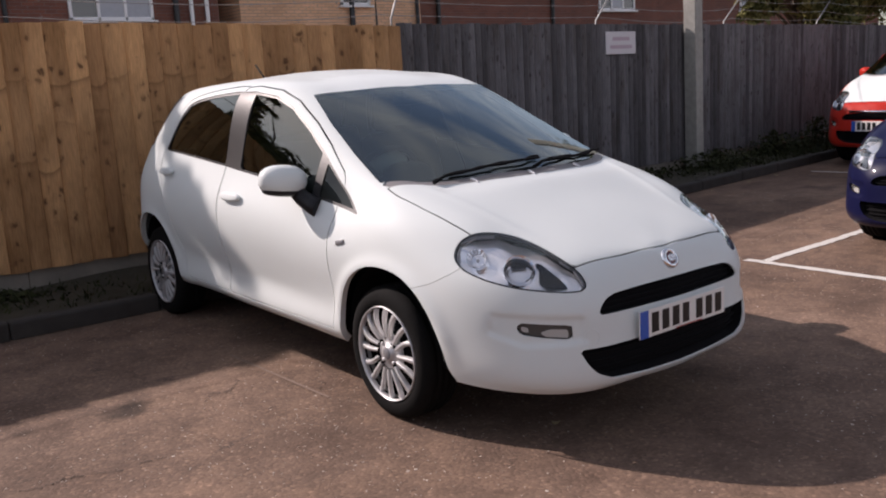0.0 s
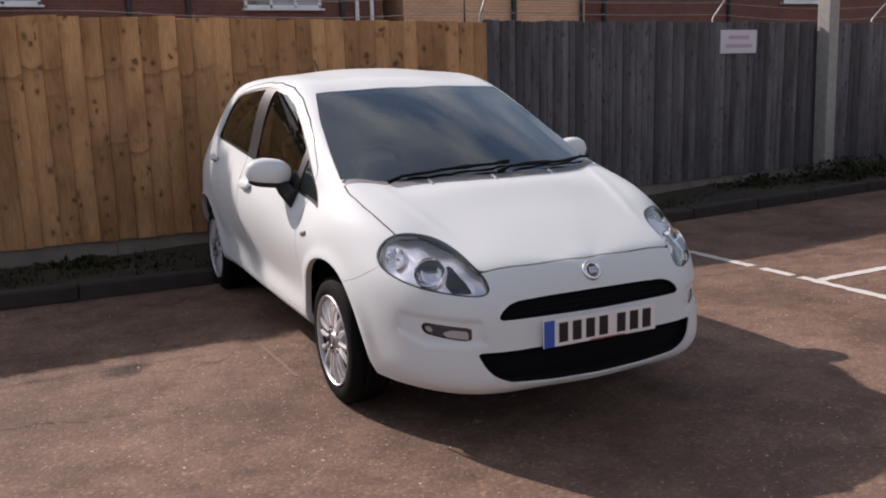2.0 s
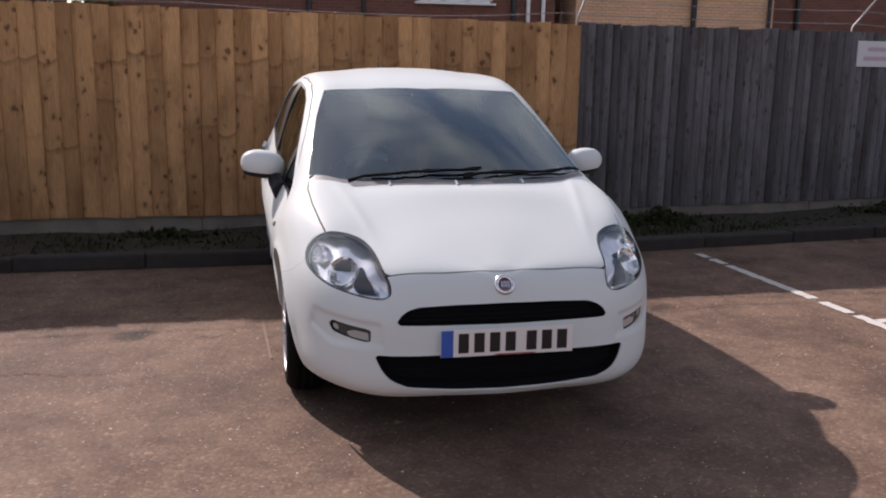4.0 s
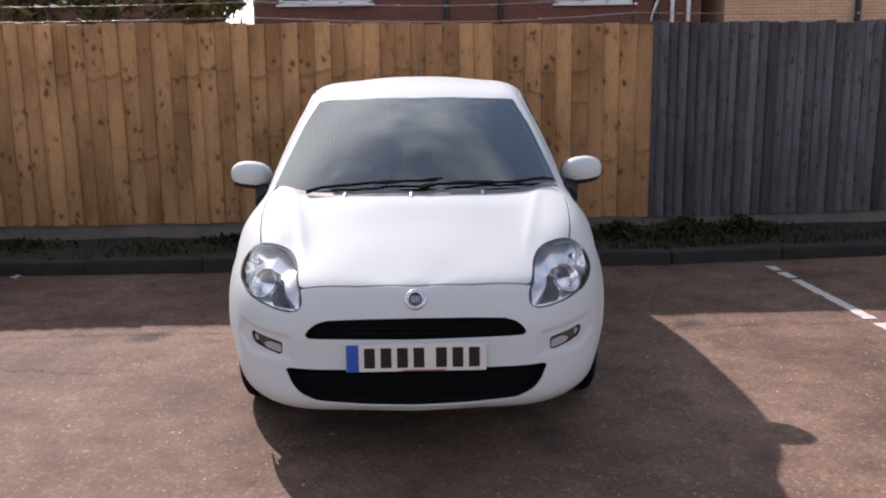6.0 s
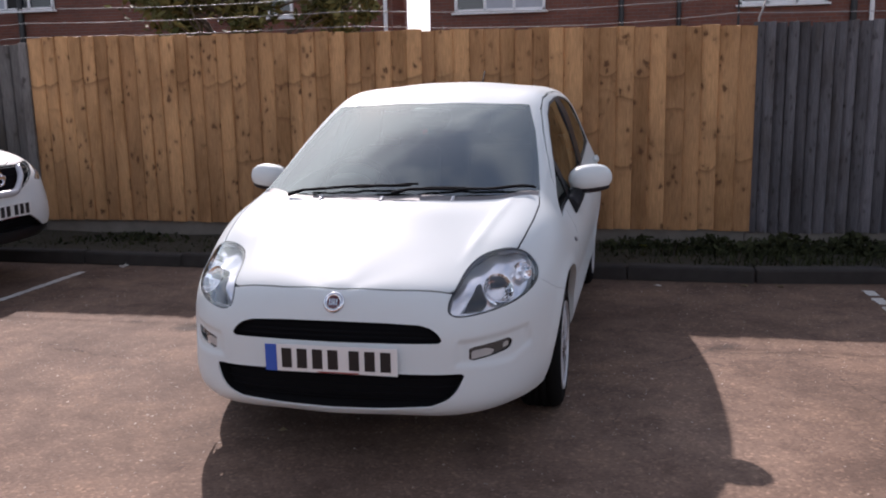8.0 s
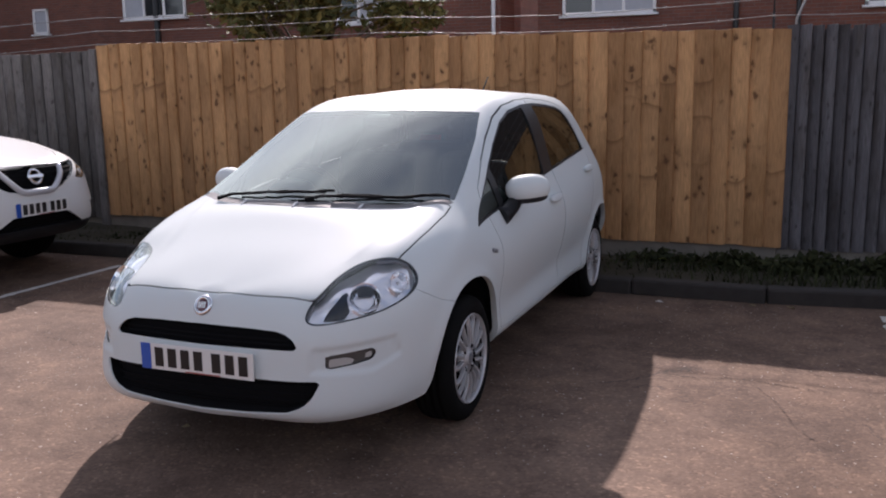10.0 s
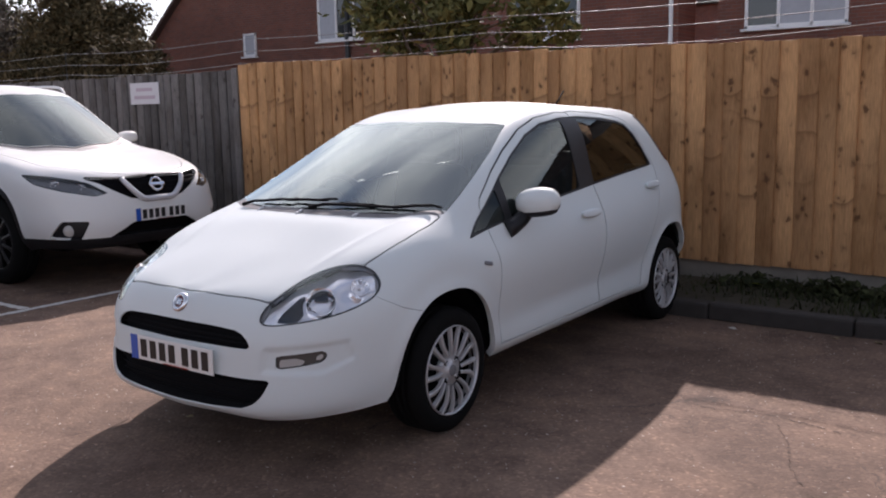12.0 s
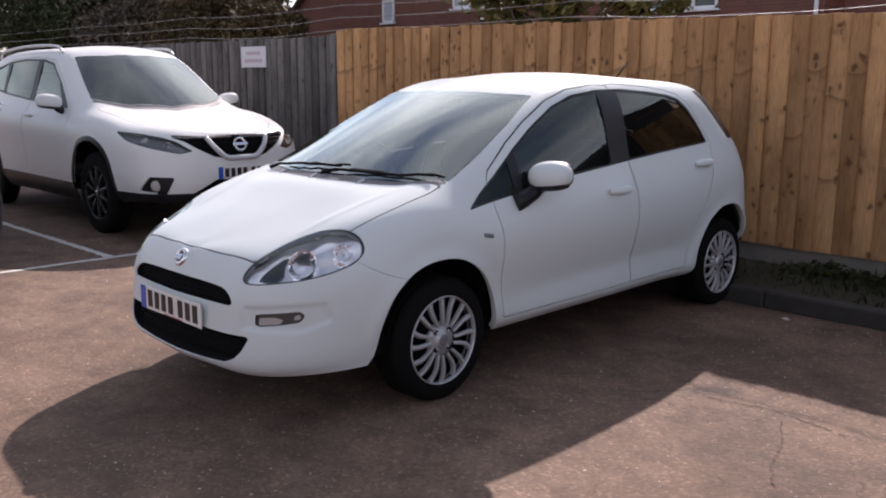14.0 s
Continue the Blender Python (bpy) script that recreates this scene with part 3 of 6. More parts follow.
# ---- car body surface ----
def spline(knots, values):
    """Natural cubic spline through values at knots; returns a function of an array."""
    t, y = np.asarray(knots, float), np.asarray(values, float)
    n, h = len(t), np.diff(t)
    A, r = np.zeros((n, n)), np.zeros_like(y)
    A[0, 0] = A[-1, -1] = 1
    for i in range(1, n - 1):
        A[i, i - 1], A[i, i], A[i, i + 1] = h[i - 1], 2 * (h[i - 1] + h[i]), h[i]
        r[i] = 6 * ((y[i + 1] - y[i]) / h[i] - (y[i] - y[i - 1]) / h[i - 1])
    m = np.linalg.solve(A, r.reshape(n, -1)).reshape(y.shape)

    def at(s):
        s = np.asarray(s, float)
        i = np.clip(np.searchsorted(t, s, side="right") - 1, 0, n - 2)
        shape = (-1,) + (1,) * (y.ndim - 1)
        a, b, hh = (t[i + 1] - s).reshape(shape), (s - t[i]).reshape(shape), h[i].reshape(shape)
        return (m[i] * a**3 + m[i + 1] * b**3) / (6 * hh) + (y[i] / hh - m[i] * hh / 6) * a + (y[i + 1] / hh - m[i + 1] * hh / 6) * b
    return at


# long lines of the half body, from the nose to the tail: sideways, back from the bumper, height
LINES = {
    "floor_edge": [(0, .06, .222), (.24, .08, .222), (.45, .115, .221), (.625, .26, .226), (.735, .475, .240), (.755, .87, .248), (.755, 1.18, .250), (.755, 1.5, .252), (.755, 1.85, .254), (.755, 2.25, .256), (.755, 2.9, .258), (.755, 3.36, .258), (.735, 3.70, .31), (.55, 3.95, .32), (0, 4.0, .32)],
    "sill": [(0, .035, .25), (.25, .045, .25), (.46, .08, .252), (.645, .235, .262), (.75, .475, .282), (.790, .87, .292), (.797, 1.18, .296), (.801, 1.5, .298), (.802, 1.85, .299), (.802, 2.25, .30), (.802, 2.9, .298), (.787, 3.36, .28), (.735, 3.67, .345), (.56, 3.93, .355), (0, 3.98, .355)],
    "low_side": [(0, .03, .40), (.25, .04, .40), (.46, .075, .40), (.655, .235, .40), (.77, .485, .40), (.802, .87, .40), (.803, 1.18, .40), (.803, 1.5, .39), (.804, 1.85, .39), (.805, 2.25, .39), (.807, 2.9, .39), (.814, 3.36, .41), (.762, 3.69, .42), (.57, 3.94, .42), (0, 3.985, .42)],
    "widest": [(0, .045, .54), (.25, .06, .54), (.45, .085, .54), (.655, .25, .54), (.775, .50, .54), (.815, .87, .58), (.825, 1.18, .58), (.832, 1.5, .58), (.838, 1.85, .60), (.841, 2.25, .60), (.838, 2.9, .60), (.822, 3.36, .60), (.773, 3.69, .60), (.57, 3.93, .60), (0, 3.98, .60)],
    "shoulder": [(0, .075, .63), (.24, .10, .64), (.445, .125, .63), (.645, .28, .635), (.755, .51, .66), (.81, .87, .70), (.825, 1.17, .72), (.835, 1.5, .76), (.84, 1.85, .80), (.842, 2.25, .82), (.836, 2.9, .84), (.813, 3.36, .86), (.747, 3.67, .87), (.54, 3.90, .88), (0, 3.95, .88)],
    "belt": [(0, .095, .665), (.22, .125, .675), (.43, .165, .68), (.62, .32, .70), (.715, .52, .735), (.775, .86, .82), (.765, 1.13, .845), (.785, 1.48, .885), (.785, 1.85, .925), (.783, 2.25, .962), (.765, 2.9, 1.015), (.736, 3.35, 1.05), (.683, 3.61, 1.05), (.53, 3.84, 1.06), (0, 3.88, 1.05)],
    "rail": [(0, .11, .685), (.20, .15, .697), (.38, .21, .715), (.55, .37, .755), (.645, .525, .805), (.685, .82, .895), (.67, 1.03, .955), (.62, 1.44, 1.145), (.54, 1.86, 1.350), (.557, 2.25, 1.402), (.552, 2.9, 1.398), (.53, 3.38, 1.36), (.50, 3.54, 1.31), (.40, 3.66, 1.27), (0, 3.88, 1.18)],
    "middle_top": [(0, .13, .70), (0, .28, .760), (0, .42, .813), (0, .53, .852), (0, .63, .889), (0, .74, .929), (0, .83, .955), (0, 1.24, 1.15), (0, 1.72, 1.352), (0, 2.2, 1.444), (0, 2.9, 1.44), (0, 3.46, 1.412), (0, 3.66, 1.385), (0, 3.75, 1.345), (0, 3.80, 1.31)],
}
def body_net(lines):
    net = list(np.array(list(lines.values())))
    rail, mid = net[-2], net[-1]
    crown = [mid + (rail - mid) * np.array((w, w**2.2, w**2.2)) for w in (0.72, 0.38)]
    return np.array(net[:-1] + crown + [mid])


FLIP = np.array((-1.0, 1, 1))


def body_grid(lines, ns=300, nk=140):
    """Points of the half body: along the car, then from the floor up to the middle of the roof."""
    NET = body_net(lines)
    net = np.concatenate([(NET[:, 2:0:-1] * FLIP), NET, NET[:, -2:-4:-1] * FLIP], axis=1)
    step = np.linalg.norm(np.diff(net, axis=1), axis=2).mean(axis=0)
    ks = np.concatenate([[0], np.cumsum(step)])
    s = np.linspace(ks[2], ks[-3], ns)
    rows = spline(ks, net.transpose(1, 0, 2))(s)
    rows = np.concatenate([rows, rows[:, -2:-4:-1] * FLIP], axis=1)
    m = NET.shape[0]
    out = []
    mean = np.linalg.norm(np.diff(NET[:, 4:11], axis=0), axis=2).mean(axis=1)
    u = np.linspace(0, mean.sum(), nk)
    index = np.interp(u, np.concatenate([[0], np.cumsum(mean)]), np.arange(m))
    for row in rows:
        t = np.concatenate([[0], np.cumsum(np.linalg.norm(np.diff(row, axis=0), axis=1) + 0.004)])
        out.append(spline(t, row)(np.interp(index, np.arange(m), t[:m])))
    G = np.array(out)
    full = np.concatenate([G[:, :-1], (G * FLIP)[:, ::-1]], axis=1)      # ease the bonnet's front edge
    full = np.concatenate([full[3:0:-1] * FLIP, full], axis=0)
    lo, hi = int(nk * 0.70), full.shape[1] - int(nk * 0.70)
    fade = np.clip((np.arange(full.shape[0]) - 3) / (0.02 * ns), 0, 1) * np.clip((0.30 * ns - np.arange(full.shape[0])) / (0.06 * ns), 0, 1)
    side = np.clip((np.arange(full.shape[1]) - lo) / (0.08 * nk), 0, 1) * np.clip((hi - np.arange(full.shape[1])) / (0.08 * nk), 0, 1)
    mask = (fade[:, None] * side[None, :])[1:-1, 1:-1, None]
    for _ in range(60):
        mean = (full[2:, 1:-1] + full[:-2, 1:-1] + full[1:-1, 2:] + full[1:-1, :-2]) / 4
        full[1:-1, 1:-1] += (mean - full[1:-1, 1:-1]) * mask * 0.8
    G = full[3:, :nk].copy()
    G[:, -1, 0] = 0
    G[0, :, 0] = G[-1, :, 0] = 0
    return G


# long lines of the large off-roader
SUV_LINES = {
    "floor_edge": [(0, 0.1, 0.34), (0.28, 0.11, 0.34), (0.5, 0.14, 0.34), (0.72, 0.3, 0.345), (0.8, 0.55, 0.34), (0.83, 0.95, 0.26), (0.83, 1.4, 0.26), (0.83, 1.8, 0.26), (0.83, 2.2, 0.26), (0.83, 2.7, 0.26), (0.83, 3.4, 0.26), (0.83, 4.0, 0.28), (0.8, 4.42, 0.3), (0.6, 4.58, 0.32), (0, 4.62, 0.32)],
    "sill": [(0, 0.05, 0.39), (0.28, 0.06, 0.39), (0.5, 0.09, 0.39), (0.74, 0.26, 0.4), (0.83, 0.55, 0.4), (0.87, 0.95, 0.34), (0.875, 1.4, 0.34), (0.875, 1.8, 0.34), (0.875, 2.2, 0.34), (0.875, 2.7, 0.34), (0.875, 3.4, 0.34), (0.875, 4.0, 0.35), (0.83, 4.44, 0.38), (0.6, 4.62, 0.4), (0, 4.66, 0.4)],
    "low_side": [(0, 0.0, 0.5), (0.28, 0.01, 0.5), (0.5, 0.05, 0.5), (0.76, 0.24, 0.5), (0.86, 0.55, 0.5), (0.89, 0.95, 0.5), (0.895, 1.4, 0.5), (0.895, 1.8, 0.5), (0.895, 2.2, 0.5), (0.895, 2.7, 0.5), (0.895, 3.4, 0.5), (0.895, 4.0, 0.52), (0.85, 4.44, 0.54), (0.62, 4.62, 0.55), (0, 4.66, 0.55)],
    "widest": [(0, 0.02, 0.7), (0.28, 0.03, 0.7), (0.5, 0.07, 0.7), (0.76, 0.27, 0.7), (0.865, 0.56, 0.72), (0.905, 0.95, 0.74), (0.91, 1.4, 0.75), (0.91, 1.8, 0.75), (0.91, 2.2, 0.75), (0.91, 2.7, 0.75), (0.91, 3.4, 0.76), (0.91, 4.0, 0.76), (0.86, 4.42, 0.76), (0.62, 4.6, 0.76), (0, 4.64, 0.76)],
    "shoulder": [(0, 0.05, 0.84), (0.28, 0.07, 0.84), (0.5, 0.12, 0.84), (0.74, 0.32, 0.86), (0.845, 0.58, 0.9), (0.895, 0.95, 0.94), (0.9, 1.4, 0.97), (0.9, 1.8, 0.99), (0.9, 2.2, 1.0), (0.9, 2.7, 1.02), (0.9, 3.4, 1.04), (0.885, 4.0, 1.06), (0.83, 4.38, 1.06), (0.6, 4.54, 1.06), (0, 4.58, 1.06)],
    "belt": [(0, 0.09, 0.9), (0.27, 0.11, 0.9), (0.49, 0.17, 0.9), (0.7, 0.37, 0.92), (0.8, 0.62, 0.965), (0.85, 0.98, 1.03), (0.84, 1.4, 1.06), (0.835, 1.8, 1.09), (0.83, 2.2, 1.11), (0.825, 2.7, 1.13), (0.81, 3.4, 1.16), (0.77, 4.0, 1.2), (0.71, 4.3, 1.22), (0.55, 4.43, 1.22), (0, 4.48, 1.2)],
    "rail": [(0, 0.13, 0.935), (0.25, 0.17, 0.94), (0.46, 0.24, 0.95), (0.64, 0.44, 0.975), (0.72, 0.68, 1.01), (0.74, 1.0, 1.075), (0.72, 1.36, 1.14), (0.66, 1.85, 1.415), (0.6, 2.25, 1.63), (0.605, 2.7, 1.67), (0.6, 3.4, 1.66), (0.57, 4.05, 1.6), (0.52, 4.3, 1.51), (0.46, 4.36, 1.43), (0, 4.42, 1.37)],
    "middle_top": [(0, 0.16, 0.95), (0, 0.32, 0.975), (0, 0.48, 1.0), (0, 0.65, 1.03), (0, 0.82, 1.055), (0, 1.0, 1.085), (0, 1.16, 1.11), (0, 1.62, 1.425), (0, 2.08, 1.68), (0, 2.6, 1.73), (0, 3.4, 1.72), (0, 4.1, 1.66), (0, 4.35, 1.55), (0, 4.38, 1.49), (0, 4.4, 1.45)],
}


# ---- the place ----
def ground_sheet():
    me = bpy.data.meshes.new("ground")
    bm = bmesh.new()
    xs = [-400, -60, -20, -8, -4, 0, 4, 8, 14, 24, 60, 400]
    ys = [-400, -60, -20, -8, -4, 0, 4, 5.5, 8, 14, 24, 60, 400]
    grid = [[bm.verts.new((x, y, 0)) for y in ys] for x in xs]
    for i in range(len(xs) - 1):
        for j in range(len(ys) - 1):
            bm.faces.new((grid[i][j], grid[i + 1][j], grid[i + 1][j + 1], grid[i][j + 1]))
    return tagged(part("ground", bm, TAR), "worn brown tarmac of a car park with pale chippings", "ground", kind="structure")


ground_sheet()
BEND = (4.72, 6.57)                                   # where the new fence meets the old one
SLANT = 6.0                                           # the old fence turns away by this many degrees


def along(u, off=0.0):
    """A point u metres along the old right-hand fence, off metres in front of it."""
    a = radians(SLANT)
    return BEND[0] + u * math.cos(a) + off * math.sin(a), BEND[1] + u * math.sin(a) - off * math.cos(a)


def board_mesh(kind, k, rng):
    """One feather-edged board, standing on z = 0, thick along one side."""
    w, h = 0.150 + rng.uniform(-0.010, 0.010), 1.665
    bm = bmesh.new()
    t0, t1 = 0.007, 0.030
    rows = []
    for z in (0, 0.55, 1.1, h):
        bow = rng.uniform(-0.004, 0.004) if 0 < z < h else 0
        cup = 0.006
        rows.append([bm.verts.new((x, y + bow, z + (rng.uniform(-0.004, 0.004) if z == h else 0))) for x, y in ((0, 0), (w * 0.32, -t1 * 0.55 - cup), (w * 0.72, -t1 - cup), (w - 0.008, -t1), (w, -t1 + 0.010), (w, 0))])
    for a, b in zip(rows, rows[1:]):
        for i in range(6):
            bm.faces.new((a[i], a[(i + 1) % 6], b[(i + 1) % 6], b[i]))
    bm.faces.new(rows[0][::-1])
    bm.faces.new(rows[-1])
    for f in bm.faces:
        f.smooth = False
    me = bpy.data.meshes.new(kind)
    bm.normal_update()
    bm.to_mesh(me)
    bm.free()
    return me


def fence(name, label, start, end, base, top, wood, seed, pitch=0.122, gap=0.0, drop=0.0):
    """Close-boarded fence: boards, rails behind them, a gravel board and posts; its top falls by drop along it."""
    rng = random.Random(seed)
    (x0, y0), (x1, y1) = start, end
    length = math.hypot(x1 - x0, y1 - y0)
    turn = math.degrees(math.atan2(y1 - y0, x1 - x0))
    f = thing(name, label, "fence", (x0, y0, 0), turn, "", "structure")
    for z in (0.45, 1.05, 1.6):
        part("rail", boxed((length, 0.05, 0.08), pose(length / 2, 0.045, z), 0.005), wood, f)
    n = max(1, round(length / 3.0))
    for i in range(n + 1):
        part("post", boxed((0.1, 0.1, top - drop - 0.03), pose(min(max(length * i / n, 0.06), length - 0.06), 0.12, (top - drop - 0.03) / 2), 0.006), CONCRETE, f)
    for i in range(n):
        part("gravel_board", boxed((length / n - 0.002, 0.045, base + 0.02), pose(length * (i + 0.5) / n, -0.002, (base + 0.02) / 2 - 0.004), 0.006), GRAVELBOARD, f, "weathered concrete gravel board")
    if gap:                                               # shrunken boards: a second layer closes the gaps
        m = round(length / 0.3)
        for i in range(m):
            part("backing_board", boxed((length / m + 0.02, 0.014, top - base - 0.03), pose(length * (i + 0.5) / m, 0.008 + 0.004 * (i % 2), (top + base) / 2 - 0.015), 0.002), wood, f)
    meshes = [board_mesh("board", k, rng) for k in range(7)]
    for me in meshes:
        me.materials.append(wood)
    count = int(length / pitch)
    for i in range(count):
        b = new("board", meshes[rng.randrange(7)])
        b.parent = f
        b.matrix_local = pose(i * length / count, -0.027 + rng.uniform(-0.002, 0.002), base + rng.uniform(-0.006, 0.006), rng.uniform(-0.15, 0.15), rng.uniform(-0.35, 0.35), 0) @ Matrix.Diagonal((((pitch - gap) if gap else pitch + 0.030) / 0.150, 1, (top - drop * i / count - base) / 1.665 + rng.uniform(-0.004, 0.004), 1))
    return f


fence("fence_new", "new orange-brown close-boarded wooden fence", (-1.80, 6.57), BEND, 0.22, 1.94, NEWWOOD, 1, 0.134, 0.0, 0.085)
fence("fence_old", "dark weathered close-boarded wooden fence", BEND, along(13.5), 0.20, 1.87, OLDWOOD, 2, 0.088, 0.007)
fence("fence_old", "dark weathered close-boarded wooden fence", (-16.0, 6.62), (-1.90, 6.59), 0.18, 1.88, GREYWOOD, 3, 0.138)
tagged(part("fence_post", boxed((0.09, 0.09, 1.9), pose(-1.85, 6.56, 0.95), 0.008), GREYWOOD), "grey weathered fence post at the joint", "post")

# verge and kerb
def verge():
    bm = bmesh.new()
    rng = random.Random(5)
    nx, ny = 110, 8
    rows = []
    for i in range(nx + 1):
        x = -16 + 34.0 * i / nx
        kerb, wall = edge_y(x) + 0.10, (6.56 if x < 4.72 else 6.56 + (x - 4.72) * math.tan(radians(SLANT)))
        rows.append([bm.verts.new((x, kerb + (wall - kerb) * j / ny, 0.085 + 0.03 * noise.noise((x * 2.1, j * 0.6, 0)) + 0.03 * (j / ny) * (0.5 + noise.noise((x * 0.7, 3, j))) )) for j in range(ny + 1)])
    for a, b in zip(rows, rows[1:]):
        for j in range(ny):
            f = bm.faces.new((a[j], b[j], b[j + 1], a[j + 1]))
            f.smooth = True
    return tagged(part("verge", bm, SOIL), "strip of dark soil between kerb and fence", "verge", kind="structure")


def edge_y(x):
    """The kerb's line: y of its foot."""
    return 5.53 if x < 4.6 else 5.53 + (x - 4.6) * 0.105 if x > 5.4 else 5.53 + (x - 4.6) ** 2 * 0.0525 / 0.4 * 0.8


verge()
kerb = thing("kerb", "low dark mossy concrete kerb along the verge", "kerb", kind="structure")
rng = random.Random(9)
x = -16.0
while x < 17.0:
    y0, y1 = edge_y(x), edge_y(x + 0.9)
    m = pose(x + 0.45, (y0 + y1) / 2 + 0.06, 0.05 + rng.uniform(-0.007, 0.005), rng.uniform(-3.0, 3.0), rng.uniform(-0.5, 0.5), rng.uniform(-0.5, 0.5) + math.degrees(math.atan2(y1 - y0, 0.9)))
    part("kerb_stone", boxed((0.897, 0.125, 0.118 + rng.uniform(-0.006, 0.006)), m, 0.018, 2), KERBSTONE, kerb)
    x += 0.9


def tuft_field():
    """Grass and weeds on the verge, thin in places."""
    rng = random.Random(11)
    V, F = [], []
    def blade(x, y, z, h, w, lean, a):
        b = len(V)
        dx, dy = math.cos(a), math.sin(a)
        for k, (t, s) in enumerate(((0, 1), (0.55, 0.8), (1, 0.1))):
            ox, oy = lean * t * t * dx, lean * t * t * dy
            V.append((x + ox - dy * w * s, y + oy + dx * w * s, z + h * t))
            V.append((x + ox + dy * w * s, y + oy - dx * w * s, z + h * t))
        F.extend([(b, b + 1, b + 3, b + 2), (b + 2, b + 3, b + 5, b + 4)])
    for _ in range(15000):
        x = rng.uniform(-7, 14)
        kerb_y = edge_y(x) + 0.12
        wall = 6.52 if x < 4.72 else 6.52 + (x - 4.72) * math.tan(radians(SLANT))
        v = rng.random()
        y = kerb_y + (wall - kerb_y) * v
        d = noise.noise((x * 0.9, y * 1.7, 4))
        weed = math.exp(-((x - 5.2) / 0.9) ** 2) * 0.7 + math.exp(-((x - 12) / 2.5) ** 2)
        if d + 0.35 + weed < rng.random():
            continue
        h = rng.uniform(0.015, 0.055) * (1 + 1.2 * max(d, 0)) * (0.6 if x > 6.1 else 1.0) + weed * rng.uniform(0.0, 0.10)
        blade(x, y, 0.08, h, rng.uniform(0.003, 0.008), rng.uniform(0.02, 0.11), rng.uniform(0, 6.28))
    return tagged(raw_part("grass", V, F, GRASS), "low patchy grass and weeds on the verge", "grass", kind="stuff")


tuft_field()


def weed_patch(name, label, spots, seed):
    """Broad-leaved weeds: many small leaves on short stems round each spot."""
    rng = random.Random(seed)
    V, F = [], []
    for x0, y0, r, tall, count in spots:
        for _ in range(count):
            a, d = rng.uniform(0, 6.28), r * abs(rng.gauss(0, 0.55))
            x, y = x0 + d * math.cos(a), y0 + 0.45 * d * math.sin(a)
            h = 0.09 + tall * rng.random() ** 1.4 * max(0.15, 1 - d / (1.5 * r))
            n = Vector((rng.gauss(0, 0.8), rng.gauss(-0.3, 0.8), rng.gauss(0.8, 0.5))).normalized()
            u = n.orthogonal().normalized()
            w = n.cross(u)
            q = rng.uniform(0, 6.28)
            u, w = u * math.cos(q) + w * math.sin(q), w * math.cos(q) - u * math.sin(q)
            s = rng.uniform(0.015, 0.04)
            p, k = Vector((x, y, h)), len(V)
            V.extend([tuple(p - u * s), tuple(p + w * s * 0.5), tuple(p + u * s), tuple(p - w * s * 0.5)])
            F.append((k, k + 1, k + 2, k + 3))
            if rng.random() < 0.3:
                k = len(V)
                V.extend([(x - 0.002, y, 0.07), (x + 0.002, y, 0.07), (p.x, p.y, p.z)])
                F.append((k, k + 1, k + 2))
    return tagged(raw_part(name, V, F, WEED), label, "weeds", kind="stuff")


weed_patch("weeds", "dark broad-leaved weeds growing along the fence foot", [(5.0, 6.27, 0.45, 0.16, 900), (5.5, 6.3, 0.35, 0.17, 800), (4.45, 6.27, 0.4, 0.14, 500), (3.9, 6.3, 0.4, 0.12, 300), (9.6, 6.65, 1.0, 0.25, 900), (11.2, 6.85, 0.9, 0.35, 900), (12.6, 7.0, 0.8, 0.45, 900), (8.2, 6.6, 0.7, 0.15, 400), (1.2, 6.25, 0.5, 0.08, 300), (-0.6, 6.2, 0.6, 0.08, 300)], 31)


def bay_line(points, width, seed, gaps=(), faded=False, bare=0.62):
    """A worn painted line, 4 mm thick at most, with ragged edges and bare stretches."""
    rng = random.Random(seed)
    bm = bmesh.new()
    (x0, y0), (x1, y1) = points
    length = math.hypot(x1 - x0, y1 - y0)
    dx, dy = (x1 - x0) / length, (y1 - y0) / length
    n = int(length / 0.03)
    prev = None
    for i in range(n + 1):
        t = length * i / n
        worn = noise.noise((t * 2.3, seed * 5.1, 0.5)) + 0.6 * noise.noise((t * 9.0, seed * 3.7, 2.5))
        if any(a < t < b for a, b in gaps) or (worn > bare and not faded):
            prev = None
            continue
        e0, e1 = width / 2 + min(1, width / 0.07) * rng.uniform(-0.012, 0.004), width / 2 + min(1, width / 0.07) * rng.uniform(-0.012, 0.004)
        if not faded:
            e0, e1 = e0 * (1 - 0.45 * max(0, worn)), e1 * (1 - 0.45 * max(0, noise.noise((t * 6.0, seed * 2.9, 4.5))))
        cur = [bm.verts.new((x0 + dx * t - dy * e0, y0 + dy * t + dx * e0, 0.004)), bm.verts.new((x0 + dx * t + dy * e1, y0 + dy * t - dx * e1, 0.004))]
        if prev:
            bm.faces.new((prev[0], prev[1], cur[1], cur[0]))
        prev = cur
    bmesh.ops.recalc_face_normals(bm, faces=bm.faces[:])
    if faded:
        return tagged(part("scuff_line", bm, FADED), "narrow faded scuff line on the tarmac beside the car", "scuff", kind="structure")
    return tagged(part("bay_line", bm, LINEPAINT), "worn white painted parking bay line on the tarmac", "road marking", "bay lines", "structure")


